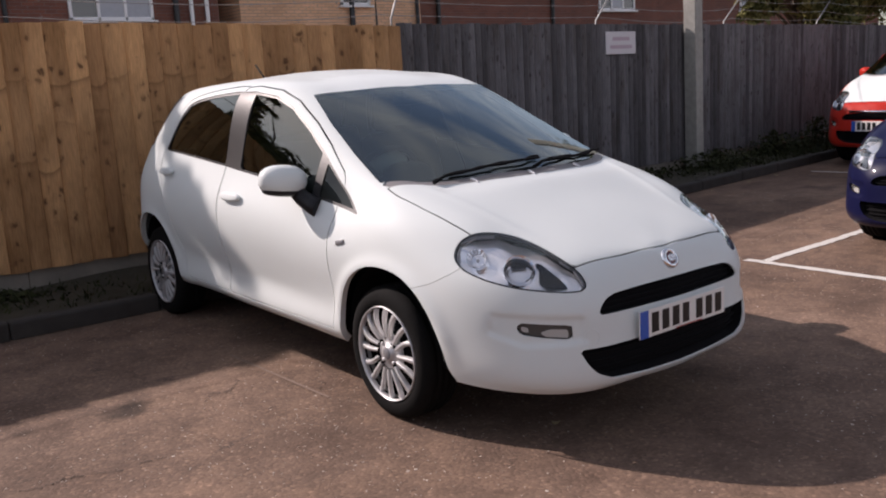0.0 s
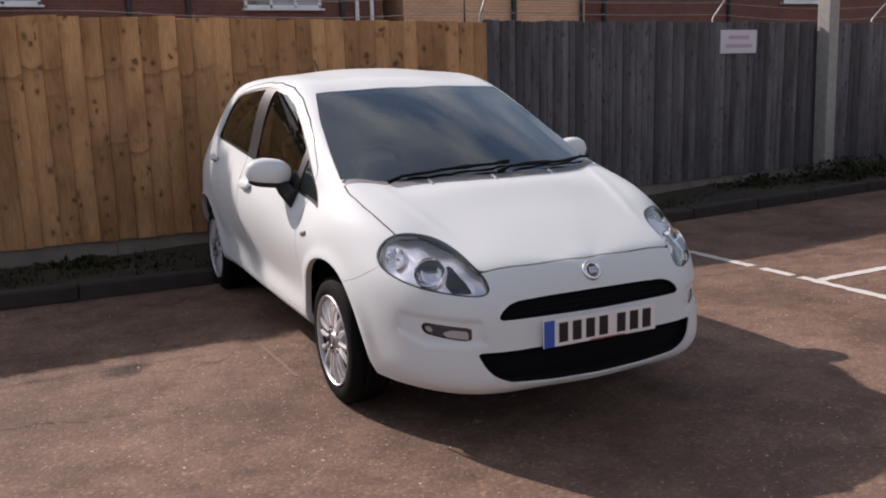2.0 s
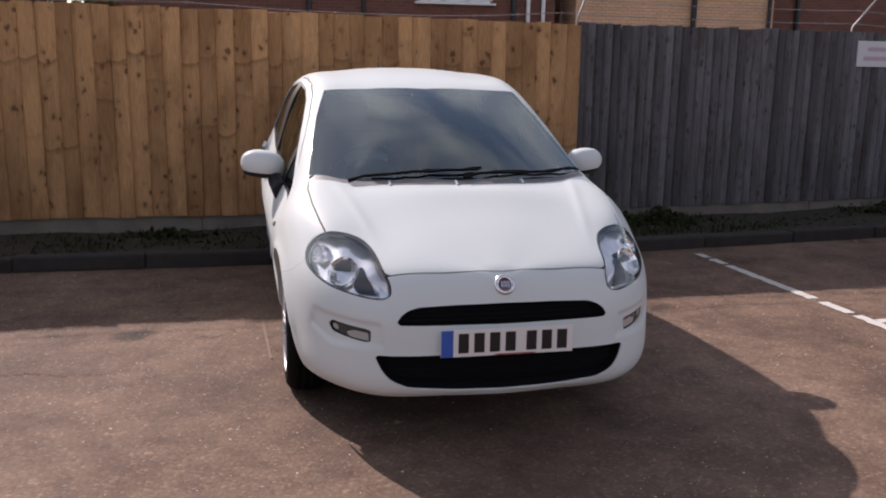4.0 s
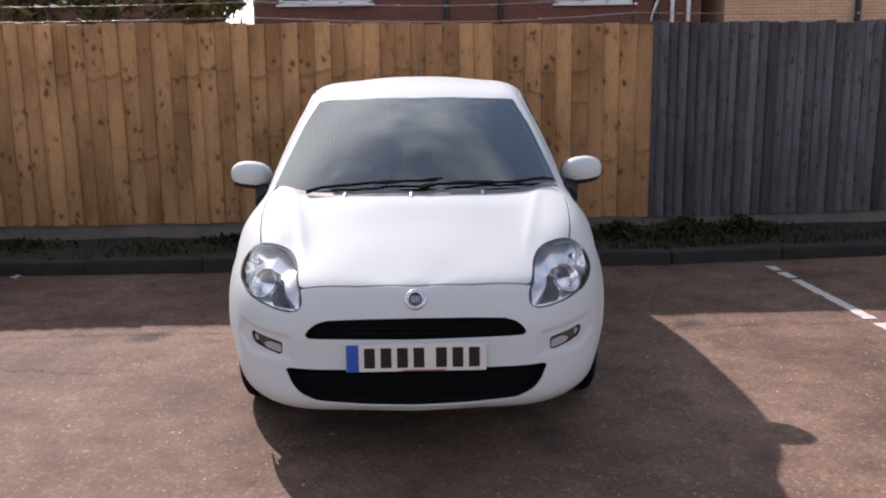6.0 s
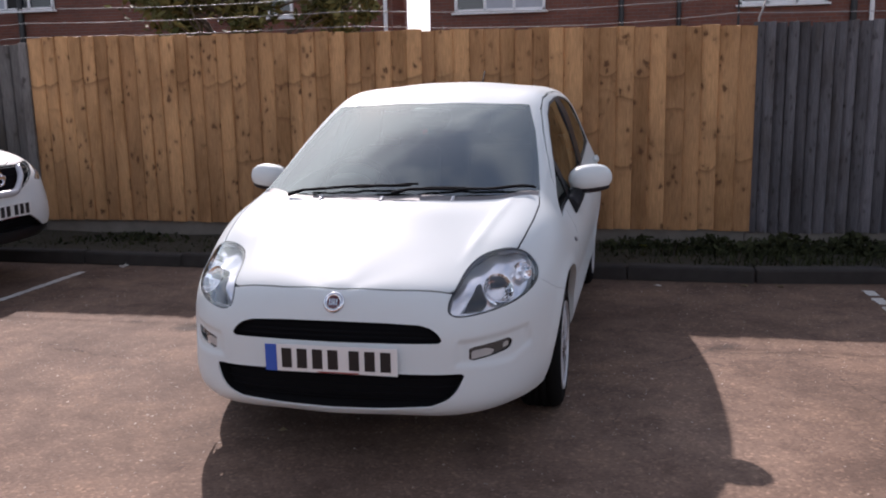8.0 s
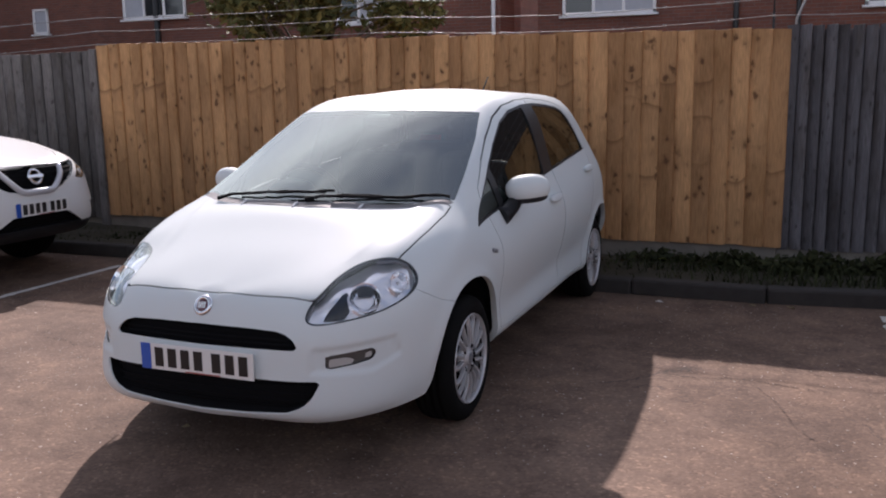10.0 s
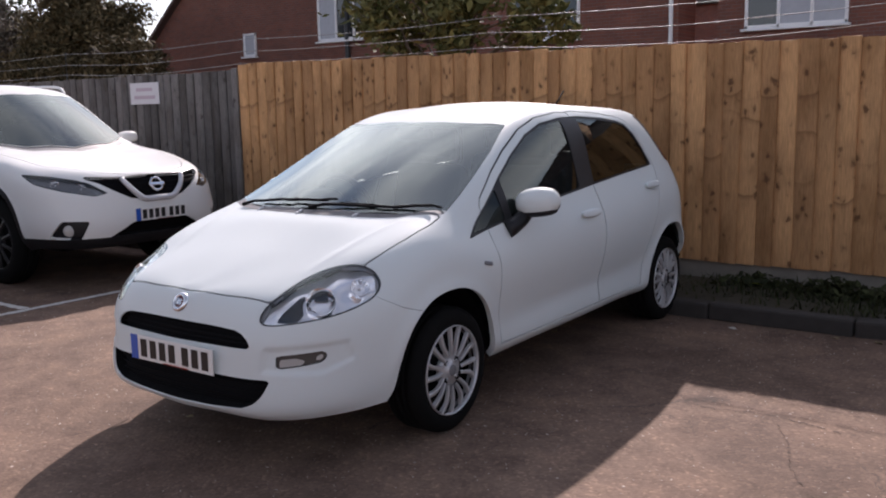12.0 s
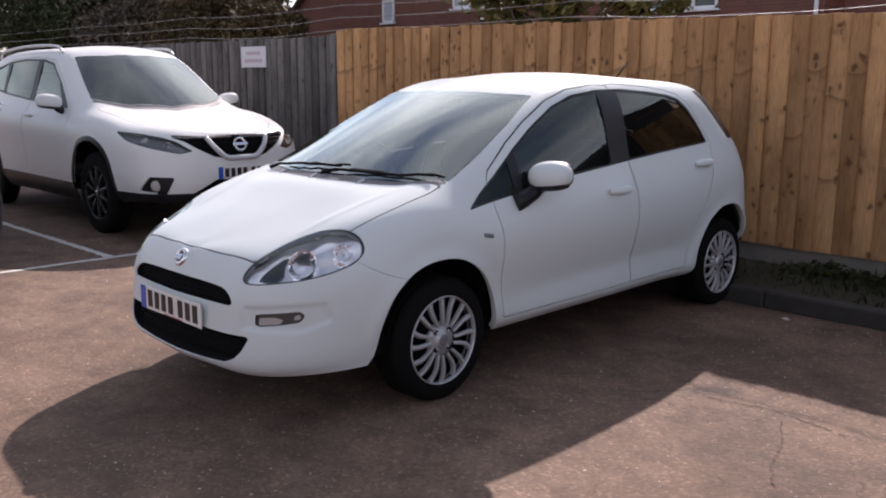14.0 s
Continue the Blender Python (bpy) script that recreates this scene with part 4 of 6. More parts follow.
bay_line([(5.42, 5.40), (5.47, 3.60)], 0.085, 1, [(0.16, 0.20), (0.42, 0.45), (1.48, 1.56)])
bay_line([(5.47, 3.60), (5.52, -2.0)], 0.085, 2, [(0.05, 0.09)])
bay_line([(5.515, 3.38), (9.6, 3.48)], 0.085, 3)
bay_line([(-0.51, 5.23), (-0.53, -2.0)], 0.075, 4, bare=1.1)
bay_line([(-0.555, 3.24), (-4.6, 3.20)], 0.075, 5)
bay_line([(10.30, 5.78), (10.38, 5.30)], 0.07, 6)
bay_line([(1.89, 4.25), (1.925, 3.30)], 0.018, 7, [(0.62, 0.64)], True)


# stone chips loosened from the tarmac
def chippings():
    rng = random.Random(77)
    V, F = [], []
    while len(F) < 8 * 9500:
        x, y = rng.uniform(-1.5, 8.5), rng.uniform(-1.2, 5.45)
        if noise.noise((x * 0.8, y * 0.8, 7)) + 0.45 < rng.random():
            continue
        s = rng.uniform(0.0025, 0.0055) * (1.7 if rng.random() < 0.06 else 1)
        a, b, k = rng.uniform(0, 6.28), rng.uniform(0.5, 1.0), len(V)
        c, d = math.cos(a) * s, math.sin(a) * s
        V.extend([(x + c, y + d, 0.001), (x - d * b, y + c * b, 0.001), (x - c, y - d, 0.001), (x + d * b, y - c * b, 0.001), (x, y, 0.001 + s * rng.uniform(0.12, 0.30)), (x, y, -0.002)])
        for i in range(4):
            F.append((k + i, k + (i + 1) % 4, k + 4))
            F.append((k + (i + 1) % 4, k + i, k + 5))
    return tagged(raw_part("stone_chips", V, F, CHIP), "loose pale stone chips scattered over the tarmac", "gravel", kind="stuff")


chippings()


# signs
def sign(x, y, z0, z1, w, rz):
    s = thing("sign", "small white notice with faded unreadable print on the fence", "sign", (x, y, z0), rz, "notices on the fence")
    h = z1 - z0
    part("panel", boxed((w, 0.012, h), pose(w / 2, 0, h / 2), 0.003), SIGNWHITE, s)
    for k, (a, b) in enumerate(((0.22, 0.78), (0.14, 0.86))):
        zc = h * (0.68 - 0.36 * k)
        part("plain_bar", boxed((w * (b - a), 0.002, h * 0.16), pose(w * (a + b) / 2, -0.008, zc)), SIGNINK, s)
    return s


ux, uy = along(3.06, 0.075)
sign(ux, uy, 1.535, 1.785, 0.58, SLANT)
sign(-3.71, 6.515, 1.54, 1.795, 0.55, 0)

# concrete post by the old fence
px, py = along(4.76, 0.16)
post = tagged(part("concrete_post", boxed((0.17, 0.17, 5.2), pose(px, py, 2.6, 0, -1.2, SLANT), 0.012), CONCRETE), "tall pale concrete post in front of the old fence", "post")


# wires over the fence
def wire_guard():
    g = thing("barbed_wire_guard", "strands of galvanised barbed wire on raked arms above the fence", "wire")
    rng = random.Random(3)
    def at(x):
        return (x, 6.63) if x < 4.72 else along((x - 4.72) / math.cos(radians(SLANT)), -0.06)
    for x, lean in ((-9.0, 0.0), (-5.3, 0.0), (4.62, 0.0), (4.78, 0.12), (7.83, 0.28), (10.70, 0.38), (13.6, 0.38)):
        y = at(x)[1]
        part("arm", tube([(x, y + 0.06, 1.55), (x, y + 0.05, 1.92), (x + lean, y + 0.05, 2.24)], 0.010, 6), WIRE if lean else DARKPIPE, g)
    stops = [-16, -9, -5.3, -1.9, 1.4, 4.62, 7.9, 10.9, 13.9, 17]
    for k, z in enumerate((1.955, 2.085, 2.225)):
        pts = []
        for a, b in zip(stops, stops[1:]):
            for t in range(8):
                x = a + (b - a) * t / 8
                px, py = at(x)
                sag = -0.035 * math.sin(math.pi * t / 8) * (1 + 0.6 * math.sin(a + k))
                pts.append((px, py + 0.03 + 0.02 * k, z + sag + rng.uniform(-0.004, 0.004)))
        part("wire", tube(pts, 0.0032, 5), WIRE, g)
        bm = bmesh.new()
        for p in pts[::1]:
            for s in (1, -1):
                tube([(p[0] - 0.012, p[1], p[2] - 0.014 * s), (p[0] + 0.012, p[1], p[2] + 0.014 * s)], 0.0015, 4, bm)
        tagged(part("barbs", bm, WIRE, g), kind="stuff")
    return g


wire_guard()


# houses behind
def window(parent, x, y, z, w, h, lights, sash):
    """A white framed window of several lights, proud of the wall."""
    fr = part("window", boxed((w, 0.06, 0.07), pose(x + w / 2, y - 0.02, z + 0.035), 0.008), UPVC, parent, "white framed window")
    part("window_frame", boxed((w, 0.06, 0.07), pose(x + w / 2, y - 0.02, z + h - 0.035), 0.008), UPVC, fr)
    part("window_sill", boxed((w + 0.12, 0.14, 0.05), pose(x + w / 2, y - 0.06, z - 0.03), 0.008), UPVC, fr)
    for i in range(lights + 1):
        part("window_frame", boxed((0.07, 0.06, h), pose(x + 0.035 + (w - 0.07) * i / lights, y - 0.02, z + h / 2), 0.008), UPVC, fr)
    for i in range(lights):
        part("pane", boxed(((w - 0.07) / lights - 0.06, 0.012, h - 0.12), pose(x + 0.035 + (w - 0.07) * (i + 0.5) / lights, y - 0.005, z + h / 2)), CURTAIN if sash[i] else ROOMGLASS, fr)
    return fr


def house(name, label, x0, x1, y, depth, eaves, ridge, wall, windows, pipes, gable=False):
    h = thing(name, label, "house", (0, 0, 0), 0)
    bm = bmesh.new()
    if gable:
        prof = [(x0, 0), (x1, 0), (x1, eaves), ((x0 + x1) / 2, ridge), (x0, eaves)]
        a = [bm.verts.new((px, y, pz)) for px, pz in prof]
        b = [bm.verts.new((px, y + depth, pz)) for px, pz in prof]
    else:
        prof = [(y, 0), (y, eaves), (y + depth / 2, ridge), (y + depth, eaves), (y + depth, 0)]
        a = [bm.verts.new((x0, py, pz)) for py, pz in prof]
        b = [bm.verts.new((x1, py, pz)) for py, pz in prof]
    bm.faces.new(a)
    bm.faces.new(b[::-1])
    for i in range(5):
        bm.faces.new((a[i], a[(i + 1) % 5], b[(i + 1) % 5], b[i]))
    bmesh.ops.recalc_face_normals(bm, faces=bm.faces[:])
    part("wall", bm, wall, h, "brick walls")
    if gable:
        xm, run = (x0 + x1) / 2, (x1 - x0) / 2
        for s in (-1, 1):
            ang = math.degrees(math.atan2(ridge - eaves, run))
            L = math.hypot(run, ridge - eaves) + 0.35
            m = pose(xm + s * (run + 0.1) / 2, y + depth / 2, (ridge + eaves) / 2 + 0.05, 0, s * ang, 0)
            part("roof", boxed((L, depth + 0.5, 0.12), m, 0.01), TILE, h, "dark tiled roof slope")
    else:
        run = depth / 2
        for s in (-1, 1):
            ang = math.degrees(math.atan2(ridge - eaves, run))
            L = math.hypot(run, ridge - eaves) + 0.45
            m = pose((x0 + x1) / 2, y + run + s * (run + 0.15) / 2, (ridge + eaves) / 2 + 0.05, -s * ang, 0, 0)
            part("roof", boxed((x1 - x0 + 0.2, L, 0.12), m, 0.01), TILE, h, "dark tiled roof slope")
        part("gutter", boxed((x1 - x0 + 0.1, 0.11, 0.09), pose((x0 + x1) / 2, y - 0.22, eaves - 0.06), 0.02), DARKPIPE, h)
    for w in windows:
        window(h, *w)
    for x, white, r in pipes:
        part("downpipe", tube([(x, y - 0.07, 0.1), (x, y - 0.07, eaves - 0.1)], r, 8), UPVC if white else DARKPIPE, h)
    return h


house("house", "dark red-brown brick house with white framed windows behind the fence", -1.08, 9.25, 20.0, 8, 5.6, 8.2, BRICK,
      [(-0.48, 20.0, 3.05, 2.12, 1.25, 3, (0, 1, 1)), (5.86, 20.0, 3.0, 1.82, 1.25, 3, (0, 1, 1)), (-0.4, 20.0, 0.6, 2.0, 1.3, 3, (0, 0, 1)), (5.9, 20.0, 0.6, 1.8, 1.3, 3, (0, 1, 0))],
      [(8.56, True, 0.05), (8.94, True, 0.05), (8.2, False, 0.07), (3.35, False, 0.06), (4.6, False, 0.05)])
house("house", "orange brick block behind the fence", 9.80, 15.15, 20.0, 10, 5.0, 10.0, PALEBRICK,
      [(12.6, 20.0, 3.35, 0.9, 1.1, 1, (0,)), (10.6, 20.0, 4.4, 1.2, 1.0, 2, (1, 0))], [(12.9, False, 0.07), (15.0, False, 0.05)])
house("house", "dark brown brick terrace behind the old fence", 15.3, 42.0, 20.6, 8, 5.6, 8.2, BRICK,
      [(23.0, 20.6, 3.3, 1.8, 1.2, 3, (0, 1, 0)), (31.0, 20.6, 3.3, 1.8, 1.2, 3, (1, 0, 0))], [(16.2, False, 0.07), (20.8, False, 0.06)])
house("house", "red brick house with white framed windows half hidden by a tree", -12.15, -4.7, 20.0, 8, 5.6, 8.2, BRICK,
      [(-10.9 - 2.3, 19.96, 3.5, 2.15, 1.3, 3, (1, 0, 0)), (-6.4, 20.0, 3.1, 1.9, 1.25, 3, (0, 1, 0))],
      [(-12.05, False, 0.08)])
house("house", "narrow brick side wing with a white downpipe", -4.68, -2.0, 20.0, 1.1, 5.6, 5.9, BRICK, [], [(-2.15, True, 0.05)])
house("house", "distant red-brown brick house seen past the gap", -21.0, -7.7, 40.0, 3, 6.0, 7.6, BRICK, [(-12.0, 40.0, 3.4, 1.8, 1.2, 3, (0, 1, 0))], [])
house("house", "brick house with its gable end to the car park", -23.4, -12.25, 21.5, 9, 3.9, 8.6, BRICK,
      [(-18.2, 21.5, 3.35, 0.62, 0.78, 1, (1,))], [(-22.9, False, 0.06)], True)


# unseen walls added behind and beside the lane, kept low to set fill light
def closing_wall(name, label, size, place, rz, wall):
    w = thing(name, label, "wall", place, rz, "", "structure")
    part("wall", boxed(size, pose(0, 0, size[2] / 2), 0.02), wall, w)
    part("coping", boxed((size[0] + 0.1, size[1] + 0.12, 0.14), pose(0, 0, size[2] + 0.07), 0.02), CONCRETE, w)
    return w


closing_wall("wall_south", "plain red-brown brick wall closing the car park", (46, 0.4, 2.4), (2, -15, 0), 0, BRICK)
closing_wall("wall_east", "plain brown brick wall closing the car park", (26, 0.4, 2.4), (21, -3, 0), 90, BRICK)


# trees
def tree(name, label, place, height, trunk_r, crowns, leaf, count, seed, leaf_size=0.07, limbs=7):
    """A tapered trunk with limbs and a crown of many single leaves in uneven clumps."""
    rng = random.Random(seed)
    t = thing(name, label, "tree", place)
    top = Vector((0, 0, height * 0.62))
    bm = tube([(0, 0, 0), (0.05, 0.02, height * 0.2), (-0.04, 0.05, height * 0.42), tuple(top)], [trunk_r, trunk_r * 0.8, trunk_r * 0.6, trunk_r * 0.35], 9)
    ends = []
    for cx, cy, cz, r in crowns:
        for _ in range(limbs):
            d = Vector((rng.gauss(0, 1), rng.gauss(0, 1), rng.gauss(0, 0.7))).normalized()
            e = Vector((cx, cy, cz)) + d * r * rng.uniform(0.35, 0.95)
            s = Vector((0, 0, height * rng.uniform(0.25, 0.6)))
            mid = s.lerp(e, 0.5) + Vector((rng.uniform(-0.15, 0.15), rng.uniform(-0.15, 0.15), rng.uniform(-0.1, 0.2)))
            tube([tuple(s), tuple(mid), tuple(e)], [trunk_r * 0.3, trunk_r * 0.18, trunk_r * 0.05], 5, bm)
            ends.append((e, r * rng.uniform(0.22, 0.42)))
            ends.append((mid.lerp(e, 0.6), r * rng.uniform(0.15, 0.3)))
    part("trunk", bm, BARK, t, "brown trunk and limbs")
    V, F = [], []
    for _ in range(count):
        c, r = ends[rng.randrange(len(ends))]
        p = c + Vector((rng.gauss(0, 0.6), rng.gauss(0, 0.6), rng.gauss(0, 0.5))) * r
        n = Vector((rng.gauss(0, 1), rng.gauss(0, 1), rng.gauss(0.4, 1))).normalized()
        a = n.orthogonal().normalized()
        b = n.cross(a)
        q = rng.uniform(0, 6.28)
        a, b = a * math.cos(q) + b * math.sin(q), b * math.cos(q) - a * math.sin(q)
        s = leaf_size * rng.uniform(0.6, 1.3)
        k = len(V)
        V += [tuple(p - a * s), tuple(p + b * s * 0.42 + n * s * 0.12), tuple(p + a * s), tuple(p - b * s * 0.42 + n * s * 0.12)]
        F.append((k, k + 1, k + 2, k + 3))
    tagged(raw_part("crown", V, F, leaf, t, "loose crown of small leaves"), kind="stuff")
    return t


tree("tree", "small leafy tree close behind the new fence", (-0.9, 9.3, 0), 4.2, 0.09, [(-1.3, 0.1, 2.6, 0.7), (-0.7, 0.0, 2.75, 0.9), (0.7, -0.2, 2.7, 0.8), (1.5, 0.1, 2.45, 0.55), (0.1, 0.1, 3.2, 0.6), (0.10, 0.8, 4.9, 0.20), (0.38, 1.1, 4.55, 0.17), (0.2, 0.6, 4.35, 0.18), (0.5, 0.9, 5.05, 0.15)], LEAF, 8800, 21, 0.075)
tree("tree", "leafy tree overhanging the old fence", (16.2, 9.4, 0), 6.0, 0.16, [(-2.1, -0.9, 2.75, 0.75), (-0.6, -0.9, 2.7, 0.85), (0.9, -0.7, 2.8, 0.9), (-1.2, -0.4, 3.6, 1.1), (0.6, -0.5, 3.6, 1.2), (0, 0.4, 4.6, 1.7), (-2.6, -0.6, 3.5, 0.9), (1.8, -0.6, 3.1, 1.1)], LEAF, 34000, 22, 0.09)
tree("tree", "brown-leaved bushy tree behind the weathered fence", (-12.9, 12.0, 0), 5.2, 0.14, [(-1.5, 0, 2.8, 1.2), (0.3, 0, 2.6, 1.1), (1.0, 0, 2.5, 0.9), (-0.9, 0, 3.7, 1.0)], RUSTLEAF, 42000, 23, 0.07)
tree("tree", "pale greyish tall shrub behind the weathered fence", (-18.6, 12.5, 0), 7.5, 0.2, [(-1.6, 0, 3.0, 1.6), (1.4, 0, 2.9, 1.5), (-0.6, 0, 3.9, 1.5), (0, -0.5, 2.6, 1.6), (2.3, 0, 3.1, 1.0)], PALELEAF, 42000, 24, 0.085)
tree("tree", "dark tree behind the weathered fence", (-22.5, 12.5, 0), 8.0, 0.22, [(-1.0, 0, 3.4, 2.0), (1.6, 0, 3.1, 1.8), (0.4, 0, 5.4, 2.4), (0.2, -0.5, 2.6, 1.8), (3.0, -0.2, 3.4, 1.5)], DARKLEAF, 62000, 25, 0.10)
tree("tree", "brown-green tree between the gable house and the fence", (-18.2, 17.0, 0), 6.0, 0.14, [(-0.9, 0, 3.4, 1.2), (0.5, 0, 3.0, 0.8), (-0.5, 0, 4.4, 1.0), (0.3, 0, 2.3, 0.9)], RUSTLEAF, 24000, 27, 0.085)
tree("tree", "tall dark tree behind the weathered fence", (-28.2, 13.0, 0), 8.5, 0.24, [(-2.4, 0, 3.2, 1.8), (1.8, 0, 3.0, 1.8), (0.2, 0, 5.0, 2.4), (-0.2, -0.5, 2.8, 1.8), (-3.8, 0, 4.4, 1.8)], DARKLEAF, 52000, 26, 0.11)


# cracks in the tarmac
def crack(points, seed):
    rng = random.Random(seed)
    bm = bmesh.new()
    line = round_poly(points, 14, False)
    prev = None
    for q in line:
        w = rng.uniform(0.0006, 0.0042)
        x, y = q[0] + rng.uniform(-0.008, 0.008), q[1] + rng.uniform(-0.012, 0.012)
        cur = [bm.verts.new((x, y - w, 0.003)), bm.verts.new((x, y + w, 0.003))]
        if prev and rng.random() > 0.12:
            bm.faces.new((prev[0], cur[0], cur[1], prev[1]))
        prev = cur
    return tagged(part("tarmac_crack", bm, GAPDARK), "fine ragged dark crack in the worn tarmac", "crack", "cracks in the tarmac", "structure")


for k, pts in enumerate(([(0.62, 3.30), (0.71, 3.27), (0.78, 3.29), (0.85, 3.26), (0.97, 3.20)], [(1.04, 3.22), (1.13, 3.20)], [(1.50, 3.67), (1.57, 3.74), (1.64, 3.72), (1.74, 3.84)], [(1.95, 3.42), (2.02, 3.5)],
                         [(4.27, 3.82), (4.45, 3.80), (4.60, 3.84), (4.80, 3.83), (5.0, 3.78)], [(4.70, 3.80), (4.78, 3.66), (4.84, 3.52), (4.88, 3.40), (4.92, 3.26), (5.05, 3.05)], [(0.2, 1.9), (0.45, 2.0), (0.7, 1.96), (1.0, 2.05)])):
    crack(pts, 40 + k)


# small litter by the kerb
def scrap(x, y, z, size, mat, label, seed):
    rng = random.Random(seed)
    bm = bmesh.new()
    ring = [bm.verts.new((size * math.cos(a) * rng.uniform(0.5, 1.1), size * 0.7 * math.sin(a) * rng.uniform(0.5, 1.1), rng.uniform(0.0, size * 0.5))) for a in [k * 2 * math.pi / 7 for k in range(7)]]
    mid = bm.verts.new((0, 0, size * 0.2))
    for i in range(7):
        bm.faces.new((ring[i], ring[(i + 1) % 7], mid))
    bmesh.ops.solidify(bm, geom=bm.faces[:], thickness=0.003)
    low = min(v.co.z for v in bm.verts)
    bmesh.ops.transform(bm, matrix=pose(x, y, z - low, 0, 0, rng.uniform(0, 360)), verts=bm.verts[:])
    return tagged(part("litter_leaf", bm, mat), label, "leaf", "litter by the kerb")


scrap(-0.29, 5.46, 0.0, 0.055, LITTER, "pale curled dry leaf lying by the kerb", 1)
scrap(2.42, 2.37, 0.0, 0.03, DRY, "small brown dry leaf lying on the shaded tarmac", 4)
scrap(4.02, 5.36, 0.0, 0.03, LITTER, "pale scrap lying on the tarmac by the kerb", 2)
# small yellow-green patch on the verge
scrap(3.92, 6.2, 0.13, 0.05, YELLOWBIT, "yellow-green scrap lying on the verge", 3)
for k, (lx, ly) in enumerate(((4.35, 5.42), (4.62, 5.44), (4.86, 5.45), (5.1, 5.44), (6.3, 5.62), (7.1, 5.66), (8.3, 5.8), (9.1, 5.85), (9.8, 5.93), (1.2, 5.4), (3.1, 4.7))):
    scrap(lx, ly, 0.0, 0.018 + 0.012 * (k % 3), DRY, "small brown dry leaf on the tarmac", 10 + k)


# ---- a car ----
def car_sheet(lines, arches, ns=300, nk=140):
    """The outer skin of half a car."""
    G = body_grid(lines, ns, nk)
    for y, z, r in arches:                                   # rolled lips round the wheels
        d = np.hypot(G[..., 1] - y, G[..., 2] - z)
        G[..., 0] += np.where(G[..., 0] > 0.6, 0.012 * np.exp(-((d - r) / 0.035) ** 2) * np.clip((G[..., 2] - 0.30) / 0.12, 0, 1), 0)
    low = np.exp(-((G[..., 2] - 0.44 - 0.03 * (G[..., 1] - 2)) / 0.05) ** 2) * np.clip((G[..., 1] - 1.25) / 0.5, 0, 1) * np.clip((3.0 - G[..., 1]) / 0.3, 0, 1)
    G[..., 0] -= np.where(G[..., 0] > 0.6, 0.006 * low, 0)   # hollow low in the doors
    tip = G[0, -1].copy()                                    # round off the point where the lines meet at the nose
    up = np.array((0, -0.6, 0.8))
    on = np.array((0, 0.8, 0.6))
    rel = G - tip
    far = np.linalg.norm(rel, axis=2)
    u, v, h = rel[..., 0], rel @ on, rel @ up
    terms = lambda u, v: np.stack([np.ones_like(u), v, v * v, v ** 3, u * u, u * u * v, u ** 4], -1)
    fit = (far > 0.05) & (far < 0.15)
    coef = np.linalg.lstsq(terms(u[fit], v[fit]), h[fit], rcond=None)[0]
    blend = np.clip((0.085 - far) / 0.05, 0, 1)
    blend = blend * blend * (3 - 2 * blend)
    G += ((terms(u, v) @ coef - h) * blend)[..., None] * up
    if lines is LINES:                                       # shallow panel pressed in round each fog lamp
        shape = np.array(nose([(27.0, 0.425), (27.6, 0.512), (46.0, 0.530), (47.5, 0.46), (40, 0.415)]))
        d = distance(shape, nose_view(G.reshape(-1, 3))).reshape(G.shape[:2])
        press = np.clip((0.010 - d) / 0.022, 0, 1)
        press = np.where(G[..., 1] < 0.5, 0.011 * press * press * (3 - 2 * press), 0)
        G -= press[..., None] * np.array((0.45, -0.88, 0.0))
    fold = np.exp(-((G[..., 0] - 0.371 - 0.2045 * G[..., 1]) / 0.022) ** 2) * np.clip((G[..., 1] - 0.30) / 0.2, 0, 1) * np.clip((0.95 - G[..., 1]) / 0.1, 0, 1)
    if lines is LINES:
        G[..., 2] += np.where(G[..., 2] > 0.7, 0.004 * fold, 0)   # soft crease on either side of the bonnet
    N = np.cross(np.gradient(G, axis=0), np.gradient(G, axis=1))
    N /= np.maximum(np.linalg.norm(N, axis=2), 1e-9)[..., None]
    N = np.where(((G - np.array((0, 2.0, 0.6))) * N).sum(axis=2, keepdims=True) < 0, -N, N)
    for edge in (N[0], N[-1], N[:, -1]):
        edge[:, 0] = 0
        edge /= np.maximum(np.linalg.norm(edge, axis=1), 1e-6)[:, None]
    tip = G[0, -1]                                           # even out the shading where the lines meet at the nose
    far = np.linalg.norm(G - tip, axis=2)
    flat_n, flat_g, flat_d = N.reshape(-1, 3), G.reshape(-1, 3), far.ravel()
    ring = (flat_d > 0.012) & (flat_d < 0.06)
    for a, b in zip(*np.nonzero(far < 0.022)):
        wt = np.exp(-(np.linalg.norm(flat_g[ring] - G[a, b], axis=1) / 0.035) ** 2)
        s = (flat_n[ring] * wt[:, None]).sum(axis=0)
        s = s / max(np.linalg.norm(s), 1e-9)
        k = min(1.0, (0.022 - far[a, b]) / 0.012)
        N[a, b] = N[a, b] * (1 - k) + s * k
        N[a, b] /= np.linalg.norm(N[a, b])
    N[:, -1, 0] = 0
    i = np.arange(ns * nk).reshape(ns, nk)
    a, b, c, d = i[:-1, :-1].ravel(), i[:-1, 1:].ravel(), i[1:, 1:].ravel(), i[1:, :-1].ravel()
    F = np.concatenate([np.stack([a, d, c], 1), np.stack([a, c, b], 1)])
    V, N = G.reshape(-1, 3), N.reshape(-1, 3)
    tri = V[F]
    area = np.linalg.norm(np.cross(tri[:, 1] - tri[:, 0], tri[:, 2] - tri[:, 0]), axis=1)
    F = F[area > 1e-10]
    tri = V[F]
